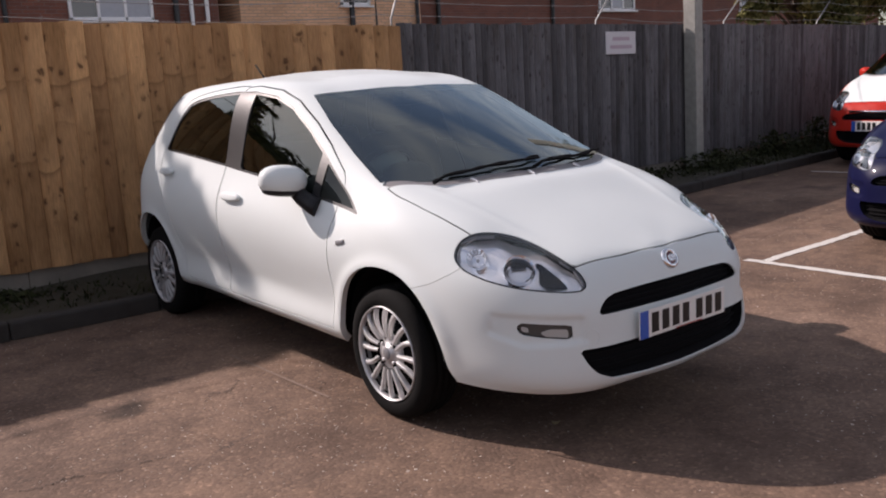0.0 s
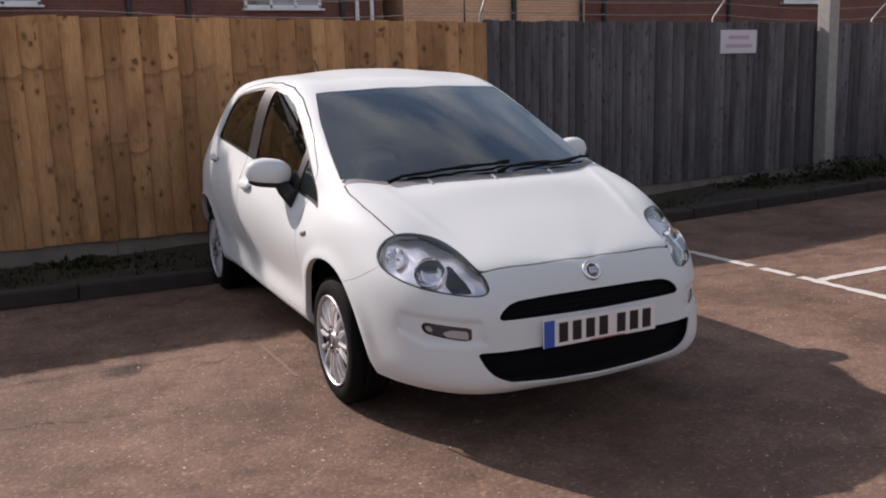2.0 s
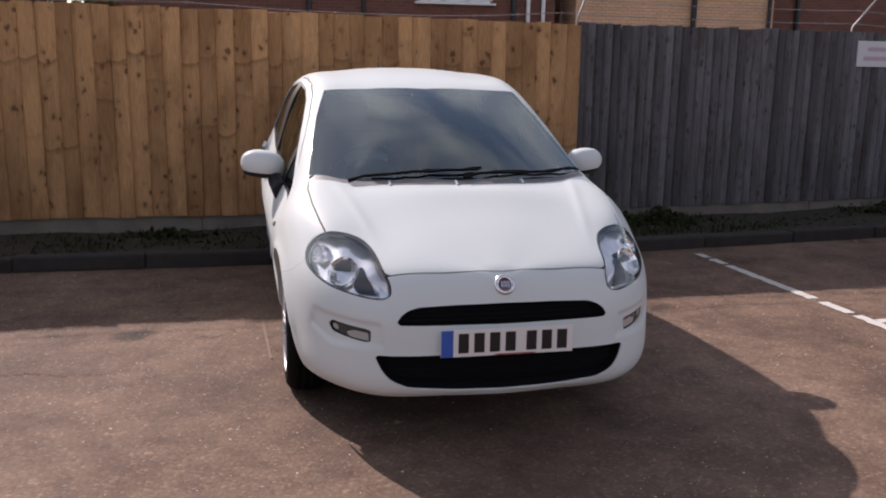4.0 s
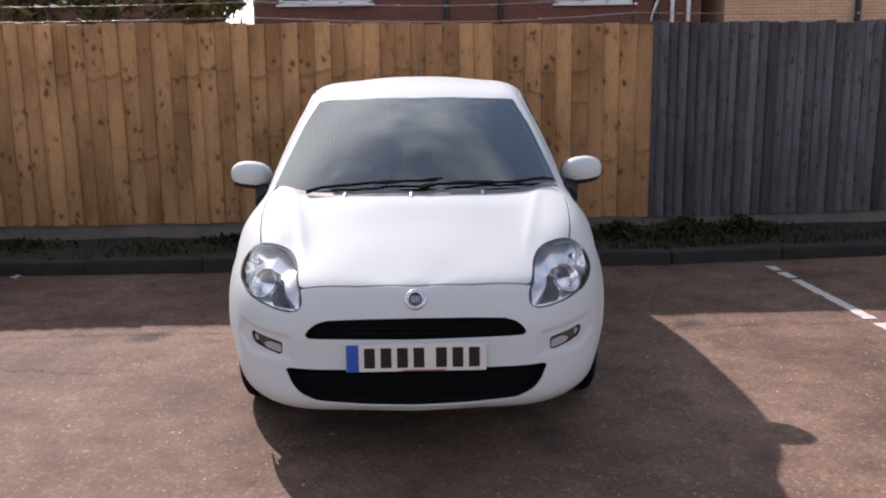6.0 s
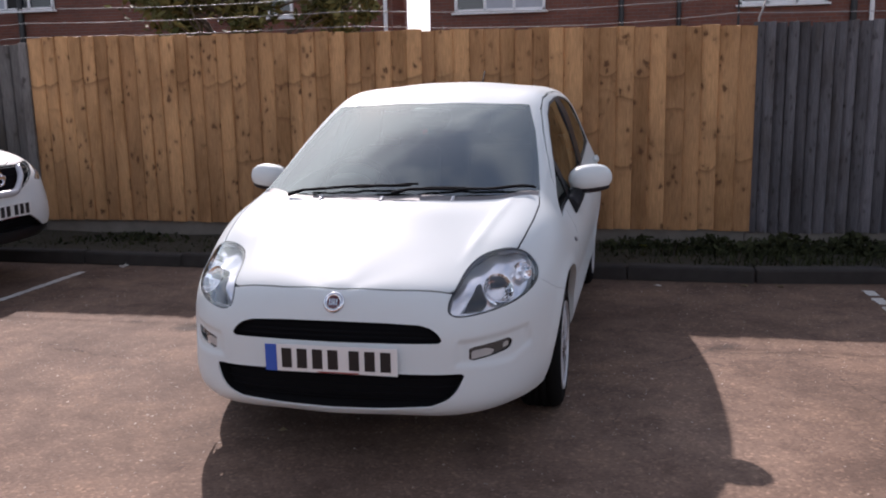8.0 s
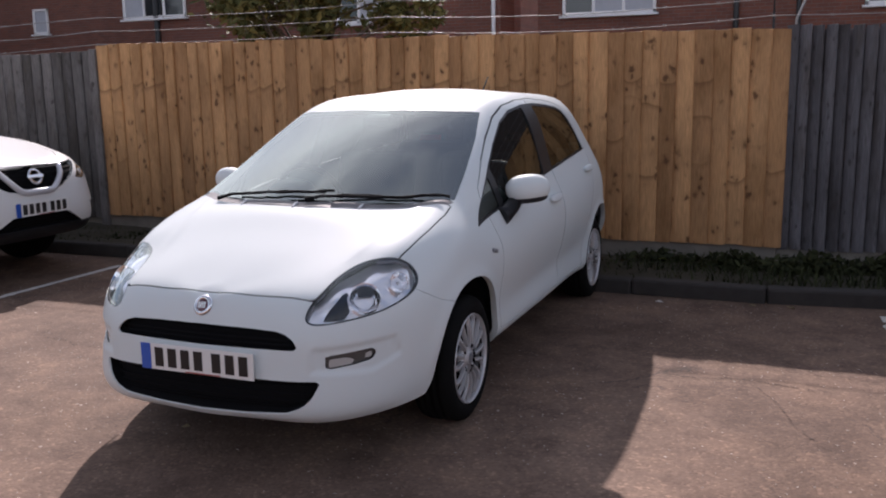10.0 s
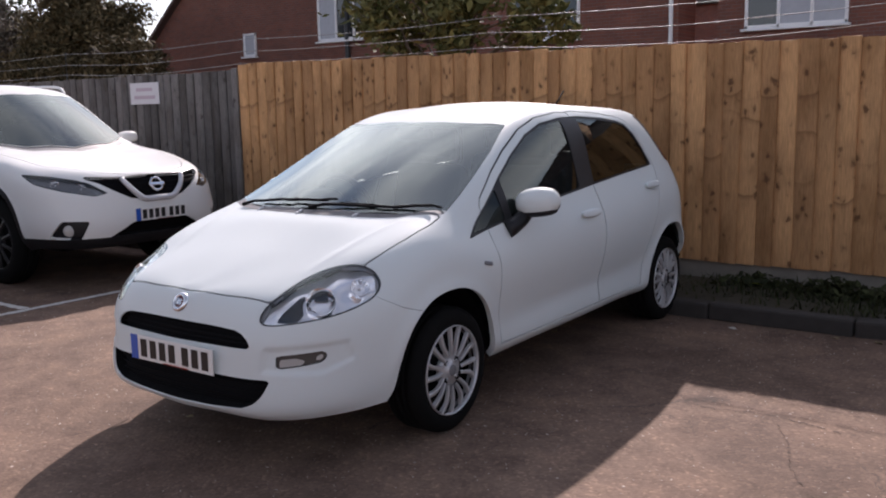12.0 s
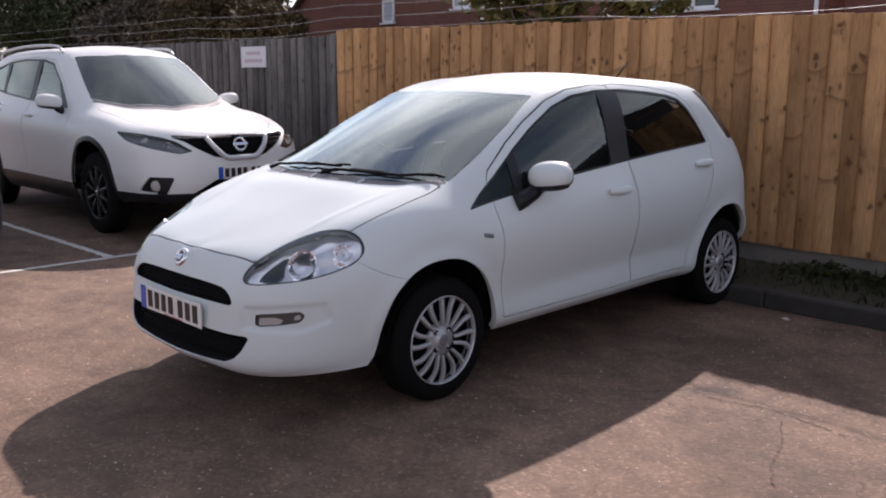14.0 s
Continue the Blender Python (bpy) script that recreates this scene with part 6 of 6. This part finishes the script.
HATCH = dict(
    paint=WHITE, lines=LINES, half_width=0.84, length=3.95, belt_low=0.80, bonnet_low=0.60, housing_low=(0.29, 0.36),
    arches=[(0.87, 0.28, 0.375), (3.375, 0.285, 0.375)],
    openings=[
        [(0.522, 0.10), (0.526, 0.30), (0.553, 0.44), (0.617, 0.55), (0.73, 0.628), (0.87, 0.652), (1.00, 0.630), (1.112, 0.556), (1.192, 0.445), (1.232, 0.30), (1.245, 0.10)],
        [(3.02, 0.10), (3.022, 0.30), (3.05, 0.44), (3.12, 0.57), (3.24, 0.645), (3.37, 0.663), (3.50, 0.64), (3.62, 0.55), (3.70, 0.42), (3.73, 0.28), (3.735, 0.10)]],
    side_window=np.array([(1.075, 0.836), (1.185, 0.908), (1.28, 0.966), (1.462, 1.090), (1.62, 1.182), (1.825, 1.281), (2.0, 1.336), (2.21, 1.362), (2.42, 1.366), (2.68, 1.352), (2.90, 1.331), (3.00, 1.308), (3.075, 1.25), (3.14, 1.16), (3.198, 1.053), (3.18, 1.046), (2.70, 1.016), (2.32, 0.988), (2.16, 0.973), (1.73, 0.935), (1.35, 0.878)]),
    panes={
        "quarter": [(1.13, 0.857), (1.21, 0.912), (1.30, 0.966), (1.40, 1.035), (1.395, 0.895), (1.35, 0.889)],
        "front": [(1.445, 0.903), (1.46, 1.076), (1.62, 1.172), (1.825, 1.271), (2.0, 1.325), (2.20, 1.350), (2.165, 0.984), (1.73, 0.946)],
        "rear": [(2.335, 1.0), (2.375, 1.354), (2.66, 1.341), (2.89, 1.320), (2.985, 1.298), (3.06, 1.24), (3.125, 1.15), (3.178, 1.056), (2.70, 1.027)]},
    windscreen=np.array([(0.0, 0.845), (0.30, 0.878), (0.53, 0.950), (0.645, 1.03), (0.668, 1.04), (0.632, 1.29), (0.588, 1.545), (0.527, 1.78), (0.30, 1.733), (0.0, 1.697), (-0.2, 1.7), (-0.2, 0.845)]),
    cowl=np.array([(0.0, 0.797), (0.16, 0.805), (0.296, 0.828), (0.42, 0.868), (0.53, 0.905), (0.664, 0.99), (0.672, 1.036), (0.645, 1.032), (0.53, 0.952), (0.30, 0.880), (0.0, 0.847), (-0.2, 0.847), (-0.2, 0.797)]),
    rear_window=[(-0.2, 1.0), (0.50, 1.0), (0.46, 1.20), (0.42, 1.27), (-0.2, 1.29)],
    tail_lamp=[(0.56, 1.26), (0.50, 1.22), (0.56, 0.95), (0.66, 0.84), (0.70, 0.86), (0.66, 1.05)],
    rear_edge=[(3.265, 1.352), (3.95, 1.352), (3.95, 1.055), (3.53, 1.055)],
    lamp=round_poly(nose([(26.0, 0.628), (27.6, 0.676), (32.4, 0.732), (38.5, 0.771), (45.3, 0.795), (51.0, 0.799), (54.7, 0.774), (55.9, 0.727), (53.8, 0.685), (49.0, 0.653), (42.5, 0.626), (36.0, 0.610), (30.0, 0.600), (27.0, 0.604)]), 5),
    bowls=[(39.8, 0.688, 0.060, (0.25, -1, 0.2)), (50.0, 0.725, 0.038, (0.5, -0.9, 0.25))], lamp_back=BEZEL, ripple=0.010,
    lamp_housing=[(29.8, 0.620), (31.2, 0.654), (34.6, 0.706), (36.4, 0.716), (35.6, 0.690), (36.0, 0.645), (34.6, 0.616)],
    lamp_top=np.array(nose([(24, 0.60), (24, 0.85), (60, 0.85), (60, 0.770), (54.2, 0.768), (50.8, 0.789), (45.3, 0.790), (38.5, 0.7685), (32.5, 0.7305), (28.0, 0.675), (26.6, 0.62)])), lamp_rim=0.006,
    upper_grille=np.array(nose([(-4, 0.586), (0, 0.586), (11.4, 0.582), (19.8, 0.577), (22.0, 0.566), (23.4, 0.546), (24.2, 0.522), (23.8, 0.511), (14, 0.508), (0, 0.508), (-4, 0.508)])),
    lower_grille=np.array(nose([(-4, 0.398), (0, 0.398), (14, 0.397), (28.0, 0.395), (28.7, 0.387), (27.0, 0.334), (25.0, 0.299), (21.6, 0.272), (11, 0.255), (0, 0.250), (-4, 0.250)])),
    slats={"upper_grille": 3, "lower_grille": 4},
    fogs=[([(30.0, 0.486), (40.6, 0.500), (41.3, 0.482), (40.6, 0.456), (36, 0.444), (30.6, 0.435), (29.9, 0.445)], (0.45, -1, 0.0))], fog_r=0.031, fog_depth=0.014,
    fog_bits=[[(30.6, 0.440), (35.6, 0.447), (36.4, 0.462), (34.6, 0.474), (30.8, 0.470)], [(38.7, 0.463), (40.4, 0.465), (40.6, 0.485), (38.9, 0.483)]],
    bonnet=np.array([(-0.2, 0.126), (0.0, 0.126), (0.224, 0.143), (0.436, 0.166), (0.52, 0.30), (0.62, 0.45), (0.640, 0.498), (0.657, 0.59), (0.675, 0.74), (0.681, 0.90), (0.672, 0.988), (0.664, 0.988), (0.53, 0.903), (0.42, 0.866), (0.296, 0.826), (0.16, 0.803), (0.0, 0.795), (-0.2, 0.795)]),
    front_door=[(1.24, 0.80), (1.245, 0.71), (1.25, 0.51), (1.285, 0.315), (1.8, 0.316), (2.33, 0.322), (2.318, 0.60), (2.312, 0.90), (2.30, 1.10), (2.318, 1.385), (2.21, 1.388), (1.99, 1.362), (1.81, 1.308), (1.60, 1.208), (1.44, 1.116), (1.27, 0.998), (1.245, 0.96)],
    rear_door=[(2.338, 0.322), (2.90, 0.326), (2.93, 0.47), (2.985, 0.60), (3.07, 0.72), (3.155, 0.86), (3.215, 1.0), (3.225, 1.053), (3.165, 1.175), (3.10, 1.268), (3.02, 1.33), (2.90, 1.357), (2.68, 1.378), (2.42, 1.392), (2.326, 1.39), (2.308, 1.10), (2.32, 0.90), (2.326, 0.60)],
    handles={"front_door": (2.14, 0.848), "rear_door": (3.06, 0.925)},
    bumper=[(-5, 0.10), (-5, 0.76), (0, 0.76), (14, 0.76), (27.3, 0.76), (28.4, 0.68), (30, 0.68), (52, 0.70), (56.4, 0.662), (62, 0.620), (70, 0.585), (73, 0.3), (66, 0.10)],
)


def parked_hatchback():
    car, skin = build_car("hatchback_car", "small white five-door hatchback parked tail-first by the fence", "car", HATCH, (2.777, 2.0, 0), 0)
    for y, out in ((0.898, 0.764), (3.395, 0.752)):
        for x in (out, -out):
            wheel(car, x, y, 0.280, 0.200, (16, 0.09, 0.0105))
    # number plate and badge on the nose
    number_plate(car, pose(0.0, 0.020, 0.446, 90, 0, 0))
    p, n = skin_at(skin, nose_view, 0.0, 0.648)
    m = facing(p + n * 0.003, (0, n.y, n.z))
    b = part("badge", lathe([(0.025, 0.005), (0.029, 0.009), (0.035, 0.008), (0.041, 0.003), (0.042, -0.01)], 48, m), CHROME, car, "round chrome-ringed badge")
    part("badge_disc", lathe([(0.0005, 0.007), (0.02, 0.007), (0.027, 0.004)], 40, m), BADGERED, b, "dark red enamel disc")
    for k in range(4):
        part("plain_bar", boxed((0.0055, 0.026, 0.002), m @ pose(-0.0135 + 0.009 * k, 0, 0.0075), 0.0006), CHROME, b, "plain chrome bar of the badge")
    mirror_pair(car, WHITE, (0.865, 1.528, 0.968), (0.220, 0.142, 0.139), (0.775, 1.375, 0.842), 12, 2.3, 1.12)
    p, n = skin_at(skin, nose_view, 0.9 * math.atan2(0.454, 0.924), 0.437)
    part("tow_cover", lathe([(0.0285, 0.0005), (0.0292, 0.0012), (0.0304, 0.0012), (0.031, 0.0005)], 48, flip(facing(p + n * 0.0006, n))), WHITE, car, "faint round cover of the towing eye")
    # side repeaters
    p, n = skin_at(skin, side_view, 1.155, 0.728)
    for s in (1, -1):
        mm = facing(p + n * 0.002, n)
        mm = mm if s > 0 else flip(mm)
        part("side_repeater", smooth_faces(boxed((0.056, 0.019, 0.010), mm @ pose(0, 0, 0, 0, 0, -12), 0.004, 2)), GREYLAMP, car, "small clear side repeater lamp")
    # wipers, washer jets
    def glass_at(x, y, up):
        q, nn = skin_at(skin, top_view, abs(x), y)
        return Vector((x, q.y, q.z)) + Vector((math.copysign(nn.x, x), nn.y, nn.z)) * up
    for x0, x1, lift in ((-0.50, 0.10, 0.010), (0.02, 0.62, 0.008)):
        arm = [glass_at(x0, 0.84 + 0.22 * x0 * x0, 0.01)]
        for k in range(1, 9):
            t = k / 8
            x = x0 + (x1 - x0) * t
            arm.append(glass_at(x, 0.860 + 0.30 * x * x + 0.03 * t, lift + 0.010))
        w = part("wiper", tube(arm, [0.010] + [0.0065] * 7 + [0.005], 8), MATT, car, "black windscreen wiper")
        blade = []
        for k in range(11):
            x = x0 + (x1 - x0) * (0.18 + 0.86 * k / 10)
            blade.append(glass_at(x, 0.875 + 0.31 * x * x + 0.04 * (0.2 + 0.8 * k / 10), lift))
        part("blade", tube(blade, 0.0058, 6), MATT, w)
    for x in (-0.32, -0.02, 0.30):
        q = glass_at(x, 0.812 + 0.3 * x * x, 0.0)
        part("washer_jet", boxed((0.012, 0.05, 0.012), Matrix.Translation(q) @ pose(0, 0, 0, 20), 0.004), SATIN, car, "small grey washer jet")
    # cabin
    dash = part("dashboard", boxed((1.24, 0.62, 0.30), pose(0, 1.14, 0.76, -2), 0.09, 4), DASH, car, "dark grey dashboard")
    part("instrument_hood", egg(bmesh.new(), (0.24, 0.24, 0.17), pose(-0.34, 1.30, 0.925), 2.4), DASH, dash)
    sw = part("steering_wheel", tube([(-0.34 + 0.185 * math.cos(a), 1.50 - 0.185 * math.sin(a) * 0.42, 0.90 + 0.185 * math.sin(a) * 0.9) for a in [2 * math.pi * k / 32 for k in range(32)]], 0.016, 8, None, True), DASH, car, "dark steering wheel")
    part("steering_hub", egg(bmesh.new(), (0.17, 0.09, 0.14), pose(-0.34, 1.49, 0.895, -25), 2.4), DASH, sw)
    # pale colour paints sunlight on the instrument hood as an added shape
    part("sunlit_hood_top", egg(bmesh.new(), (0.23, 0.11, 0.13), pose(-0.34, 1.47, 0.995, -20), 2.4), LITTER, sw, "pale protective cover on the wheel")
    for x in (-0.34, 0.34):
        seat(car, x, 1.95, 0.46)
    seat(car, 0, 2.78, 0.48, True)
    part("rear_view_mirror", smooth_faces(boxed((0.23, 0.04, 0.065), pose(0.0, 1.70, 1.285, 12), 0.018, 3)), BLACK, car, "dark interior mirror")
    part("sensor_cover", smooth_faces(boxed((0.15, 0.06, 0.03), pose(0.0, 1.655, 1.306, 24), 0.012, 3)), BLACK, car, "dark mirror mount behind the top of the windscreen")
    part("headliner", boxed((0.92, 1.15, 0.03), pose(0, 2.68, 1.365), 0.012), CLOTH, car, "grey roof lining")
    part("cabin_floor", boxed((1.3, 2.4, 0.06), pose(0, 2.2, 0.36), 0.02), MATT, car)
    # aerial, rear plate area stays plain
    part("aerial", tube([(0, 3.28, 1.395), (0, 3.31, 1.44), (0, 3.42, 1.53)], [0.012, 0.006, 0.005], 8), RUBBER, car, "thin black roof aerial")
    return car



def fit_out(car, x_seat, y0, z0, wheels, r, rim, style):
    """Wheels and seats of a car that is seen less closely."""
    for x in (wheels[0], -wheels[0]):
        for y in wheels[1:]:
            wheel(car, x, y, r, rim, style)
    for x in (-x_seat, x_seat):
        seat(car, x, y0, z0)


SUV = dict(
    paint=PEARL, lines=SUV_LINES, half_width=0.9, length=4.6, belt_low=1.02, bonnet_low=0.85, glass=HAZYGLASS, housing_low=(0.40, 0.40), grid=(220, 110),
    arches=[(1.09, 0.42, 0.43), (3.79, 0.42, 0.43)],
    openings=[
        [(0.68, 0.15), (0.69, 0.42), (0.74, 0.62), (0.84, 0.76), (0.98, 0.83), (1.12, 0.845), (1.28, 0.81), (1.41, 0.70), (1.49, 0.54), (1.51, 0.36), (1.51, 0.15)],
        [(3.37, 0.15), (3.38, 0.42), (3.44, 0.62), (3.54, 0.76), (3.68, 0.83), (3.82, 0.845), (3.98, 0.81), (4.11, 0.70), (4.19, 0.54), (4.21, 0.36), (4.21, 0.15)]],
    side_window=np.array([(1.72, 1.115), (2.02, 1.36), (2.30, 1.545), (2.55, 1.585), (3.0, 1.59), (3.5, 1.565), (3.9, 1.50), (4.12, 1.36), (4.0, 1.275), (3.4, 1.22), (2.6, 1.165)]),
    panes={
        "front": [(1.90, 1.145), (2.08, 1.37), (2.32, 1.53), (2.56, 1.565), (2.62, 1.185)],
        "rear_side": [(2.73, 1.19), (2.66, 1.57), (3.0, 1.575), (3.42, 1.552), (3.50, 1.245)],
        "rear_end": [(3.58, 1.255), (3.53, 1.545), (3.88, 1.485), (4.06, 1.36), (3.98, 1.295)]},
    windscreen=np.array([(-0.2, 1.20), (0.0, 1.20), (0.40, 1.29), (0.60, 1.40), (0.688, 1.48), (0.615, 1.86), (0.558, 2.11), (0.30, 1.99), (0.0, 1.94), (-0.2, 1.94)]),
    cowl=np.array([(-0.2, 1.13), (0.0, 1.13), (0.40, 1.22), (0.60, 1.33), (0.70, 1.43), (0.690, 1.478), (0.60, 1.398), (0.40, 1.288), (0.0, 1.198), (-0.2, 1.198)]),
    rear_window=[(-0.2, 1.25), (0.55, 1.25), (0.48, 1.46), (-0.2, 1.50)],
    tail_lamp=[(0.62, 1.20), (0.60, 1.05), (0.80, 1.02), (0.86, 1.10), (0.74, 1.22)],
    lamp=np.array(nose([(25.5, 0.790), (31.5, 0.768), (45.4, 0.815), (58.8, 0.87), (69.0, 0.952), (60, 0.945), (50.7, 0.932), (40, 0.905), (33.5, 0.875)])),
    cladding=0.045, skirt=0.43, lamp_rim=0.010, lamp_back=DIMLAMP, bowls=[(38, 0.840, 0.036, (0.25, -1, 0)), (49, 0.880, 0.036, (0.4, -1, 0))],
    upper_grille=np.array(nose([(-4, 0.915), (0, 0.915), (20, 0.912), (36.5, 0.925), (36, 0.905), (29.5, 0.87), (22.5, 0.800), (15, 0.735), (11, 0.725), (0, 0.722), (-4, 0.722)])),
    lower_grille=np.array(nose([(-4, 0.545), (0, 0.545), (15, 0.54), (25, 0.44), (31, 0.39), (30, 0.365), (0, 0.35), (-4, 0.35)])),
    slats={"upper_grille": 5, "lower_grille": 3},
    fogs=[([(34, 0.572), (45.8, 0.578), (52.5, 0.44), (38, 0.425)], (0.5, -1, 0))], fog_r=0.048, fog_back=BLACK,
    bonnet=np.array([(-0.2, 0.105), (0.0, 0.105), (0.20, 0.12), (0.42, 0.23), (0.55, 0.40), (0.66, 0.62), (0.715, 0.95), (0.72, 1.25), (0.69, 1.42), (0.60, 1.328), (0.40, 1.218), (0.0, 1.128), (-0.2, 1.128)]),
    front_door=[(1.60, 1.05), (1.57, 0.80), (1.58, 0.42), (2.66, 0.43), (2.66, 0.9), (2.64, 1.18), (2.61, 1.60), (2.30, 1.575), (2.0, 1.385), (1.68, 1.13)],
    rear_door=[(2.67, 0.43), (3.28, 0.43), (3.33, 0.6), (3.48, 0.85), (3.55, 1.1), (3.54, 1.24), (3.50, 1.585), (2.63, 1.61), (2.66, 1.18), (2.67, 0.9)],
    handles={"front_door": (2.50, 1.03), "rear_door": (3.38, 1.05)},
)


def parked_suv():
    car, skin = build_car("suv_car", "large white off-roader with roof rails and chrome V grille", "car", SUV, (-0.60, 4.53, 0), 90)
    fit_out(car, 0.38, 2.3, 0.72, (0.835, 1.09, 3.79), 0.372, 0.24, (10, 0.04, 0.016))
    number_plate(car, pose(0.0, -0.012, 0.595, 90, 0, 0))
    pts = []
    for a, z in ((19.0, 0.893), (14.5, 0.818), (9.5, 0.742), (6, 0.722), (0, 0.718)):
        p, n = skin_at(skin, nose_view, 0.9 * radians(a), z)
        pts.append(p + n * 0.012)
    pts = pts + [Vector((-p.x, p.y, p.z)) for p in pts[-2::-1]]
    part("grille_trim", tube(round_poly([tuple(p) for p in pts], 4, False), [0.020 + 0.006 * math.sin(math.pi * k / 32) for k in range(33)], 8), SATIN, car, "chrome V-shaped grille trim")
    p, n = skin_at(skin, nose_view, 0.0, 0.835)
    m = facing(p + n * 0.004, (0, n.y, n.z))
    part("badge", lathe([(0.045, 0.0), (0.046, 0.012), (0.062, 0.012), (0.064, 0.0)], 40, m), CHROME, car, "round chrome badge ring")
    part("badge", boxed((0.15, 0.028, 0.014), m @ pose(0, 0, 0.008), 0.005), CHROME, car, "plain chrome badge bar")
    mirror_pair(car, PEARL, (0.965, 1.79, 1.182), (0.24, 0.14, 0.137), (0.84, 1.78, 1.10), 8, 2.6)
    for s in (1, -1):
        bar = [(s * 0.60, 2.28, 1.65), (s * 0.605, 2.40, 1.71), (s * 0.615, 2.8, 1.725), (s * 0.61, 3.4, 1.715), (s * 0.59, 3.95, 1.67), (s * 0.575, 4.08, 1.60)]
        part("roof_rail", tube(round_poly(bar, 5, False), 0.014, 8), SILVER, car, "silver roof rail")
    part("dashboard", boxed((1.35, 0.6, 0.3), pose(0, 1.62, 0.98), 0.09, 3), DASH, car, "dark dashboard")
    part("rear_view_mirror", boxed((0.23, 0.04, 0.065), pose(0.0, 1.98, 1.50), 0.018, 3), BLACK, car)
    return car


def parked_other(name, label, paint, place, rz, bonnet=None, tall=1.0):
    spec = dict(HATCH)
    spec.update(paint=paint, grid=(150, 80))
    # a bonnet in white paint stands for sun glare on the car's own colour
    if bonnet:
        spec["bonnet_glare"] = bonnet
    car, skin = build_car(name, label, "car", spec, place, rz)
    fit_out(car, 0.34, 1.95, 0.46, (0.752, 0.87, 3.38), 0.287, 0.203, (10, 0.05, 0.012))
    number_plate(car, pose(0.0, 0.020, 0.446, 90, 0, 0))
    mirror_pair(car, paint, (0.865, 1.545, 0.968), (0.205, 0.135, 0.128), (0.775, 1.385, 0.865))
    part("dashboard", boxed((1.24, 0.62, 0.30), pose(0, 1.14, 0.76), 0.09, 3), DASH, car, "dark dashboard")
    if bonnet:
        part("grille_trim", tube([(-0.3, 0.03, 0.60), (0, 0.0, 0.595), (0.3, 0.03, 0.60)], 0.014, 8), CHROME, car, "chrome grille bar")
    car.matrix_world = car.matrix_world @ Matrix.Diagonal((1.03, 1.03, tall, 1)) if tall != 1 else car.matrix_world
    return car


parked_hatchback()
parked_suv()
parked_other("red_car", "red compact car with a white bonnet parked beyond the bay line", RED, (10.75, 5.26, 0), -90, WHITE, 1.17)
parked_other("blue_car", "dark blue compact car parked nose to the lane", BLUE, (5.91, 2.49, 0), -90)
parked_other("dark_car", "black car parked beside the white off-roader", NEARBLACK, (-0.33, 1.78, 0), 90)
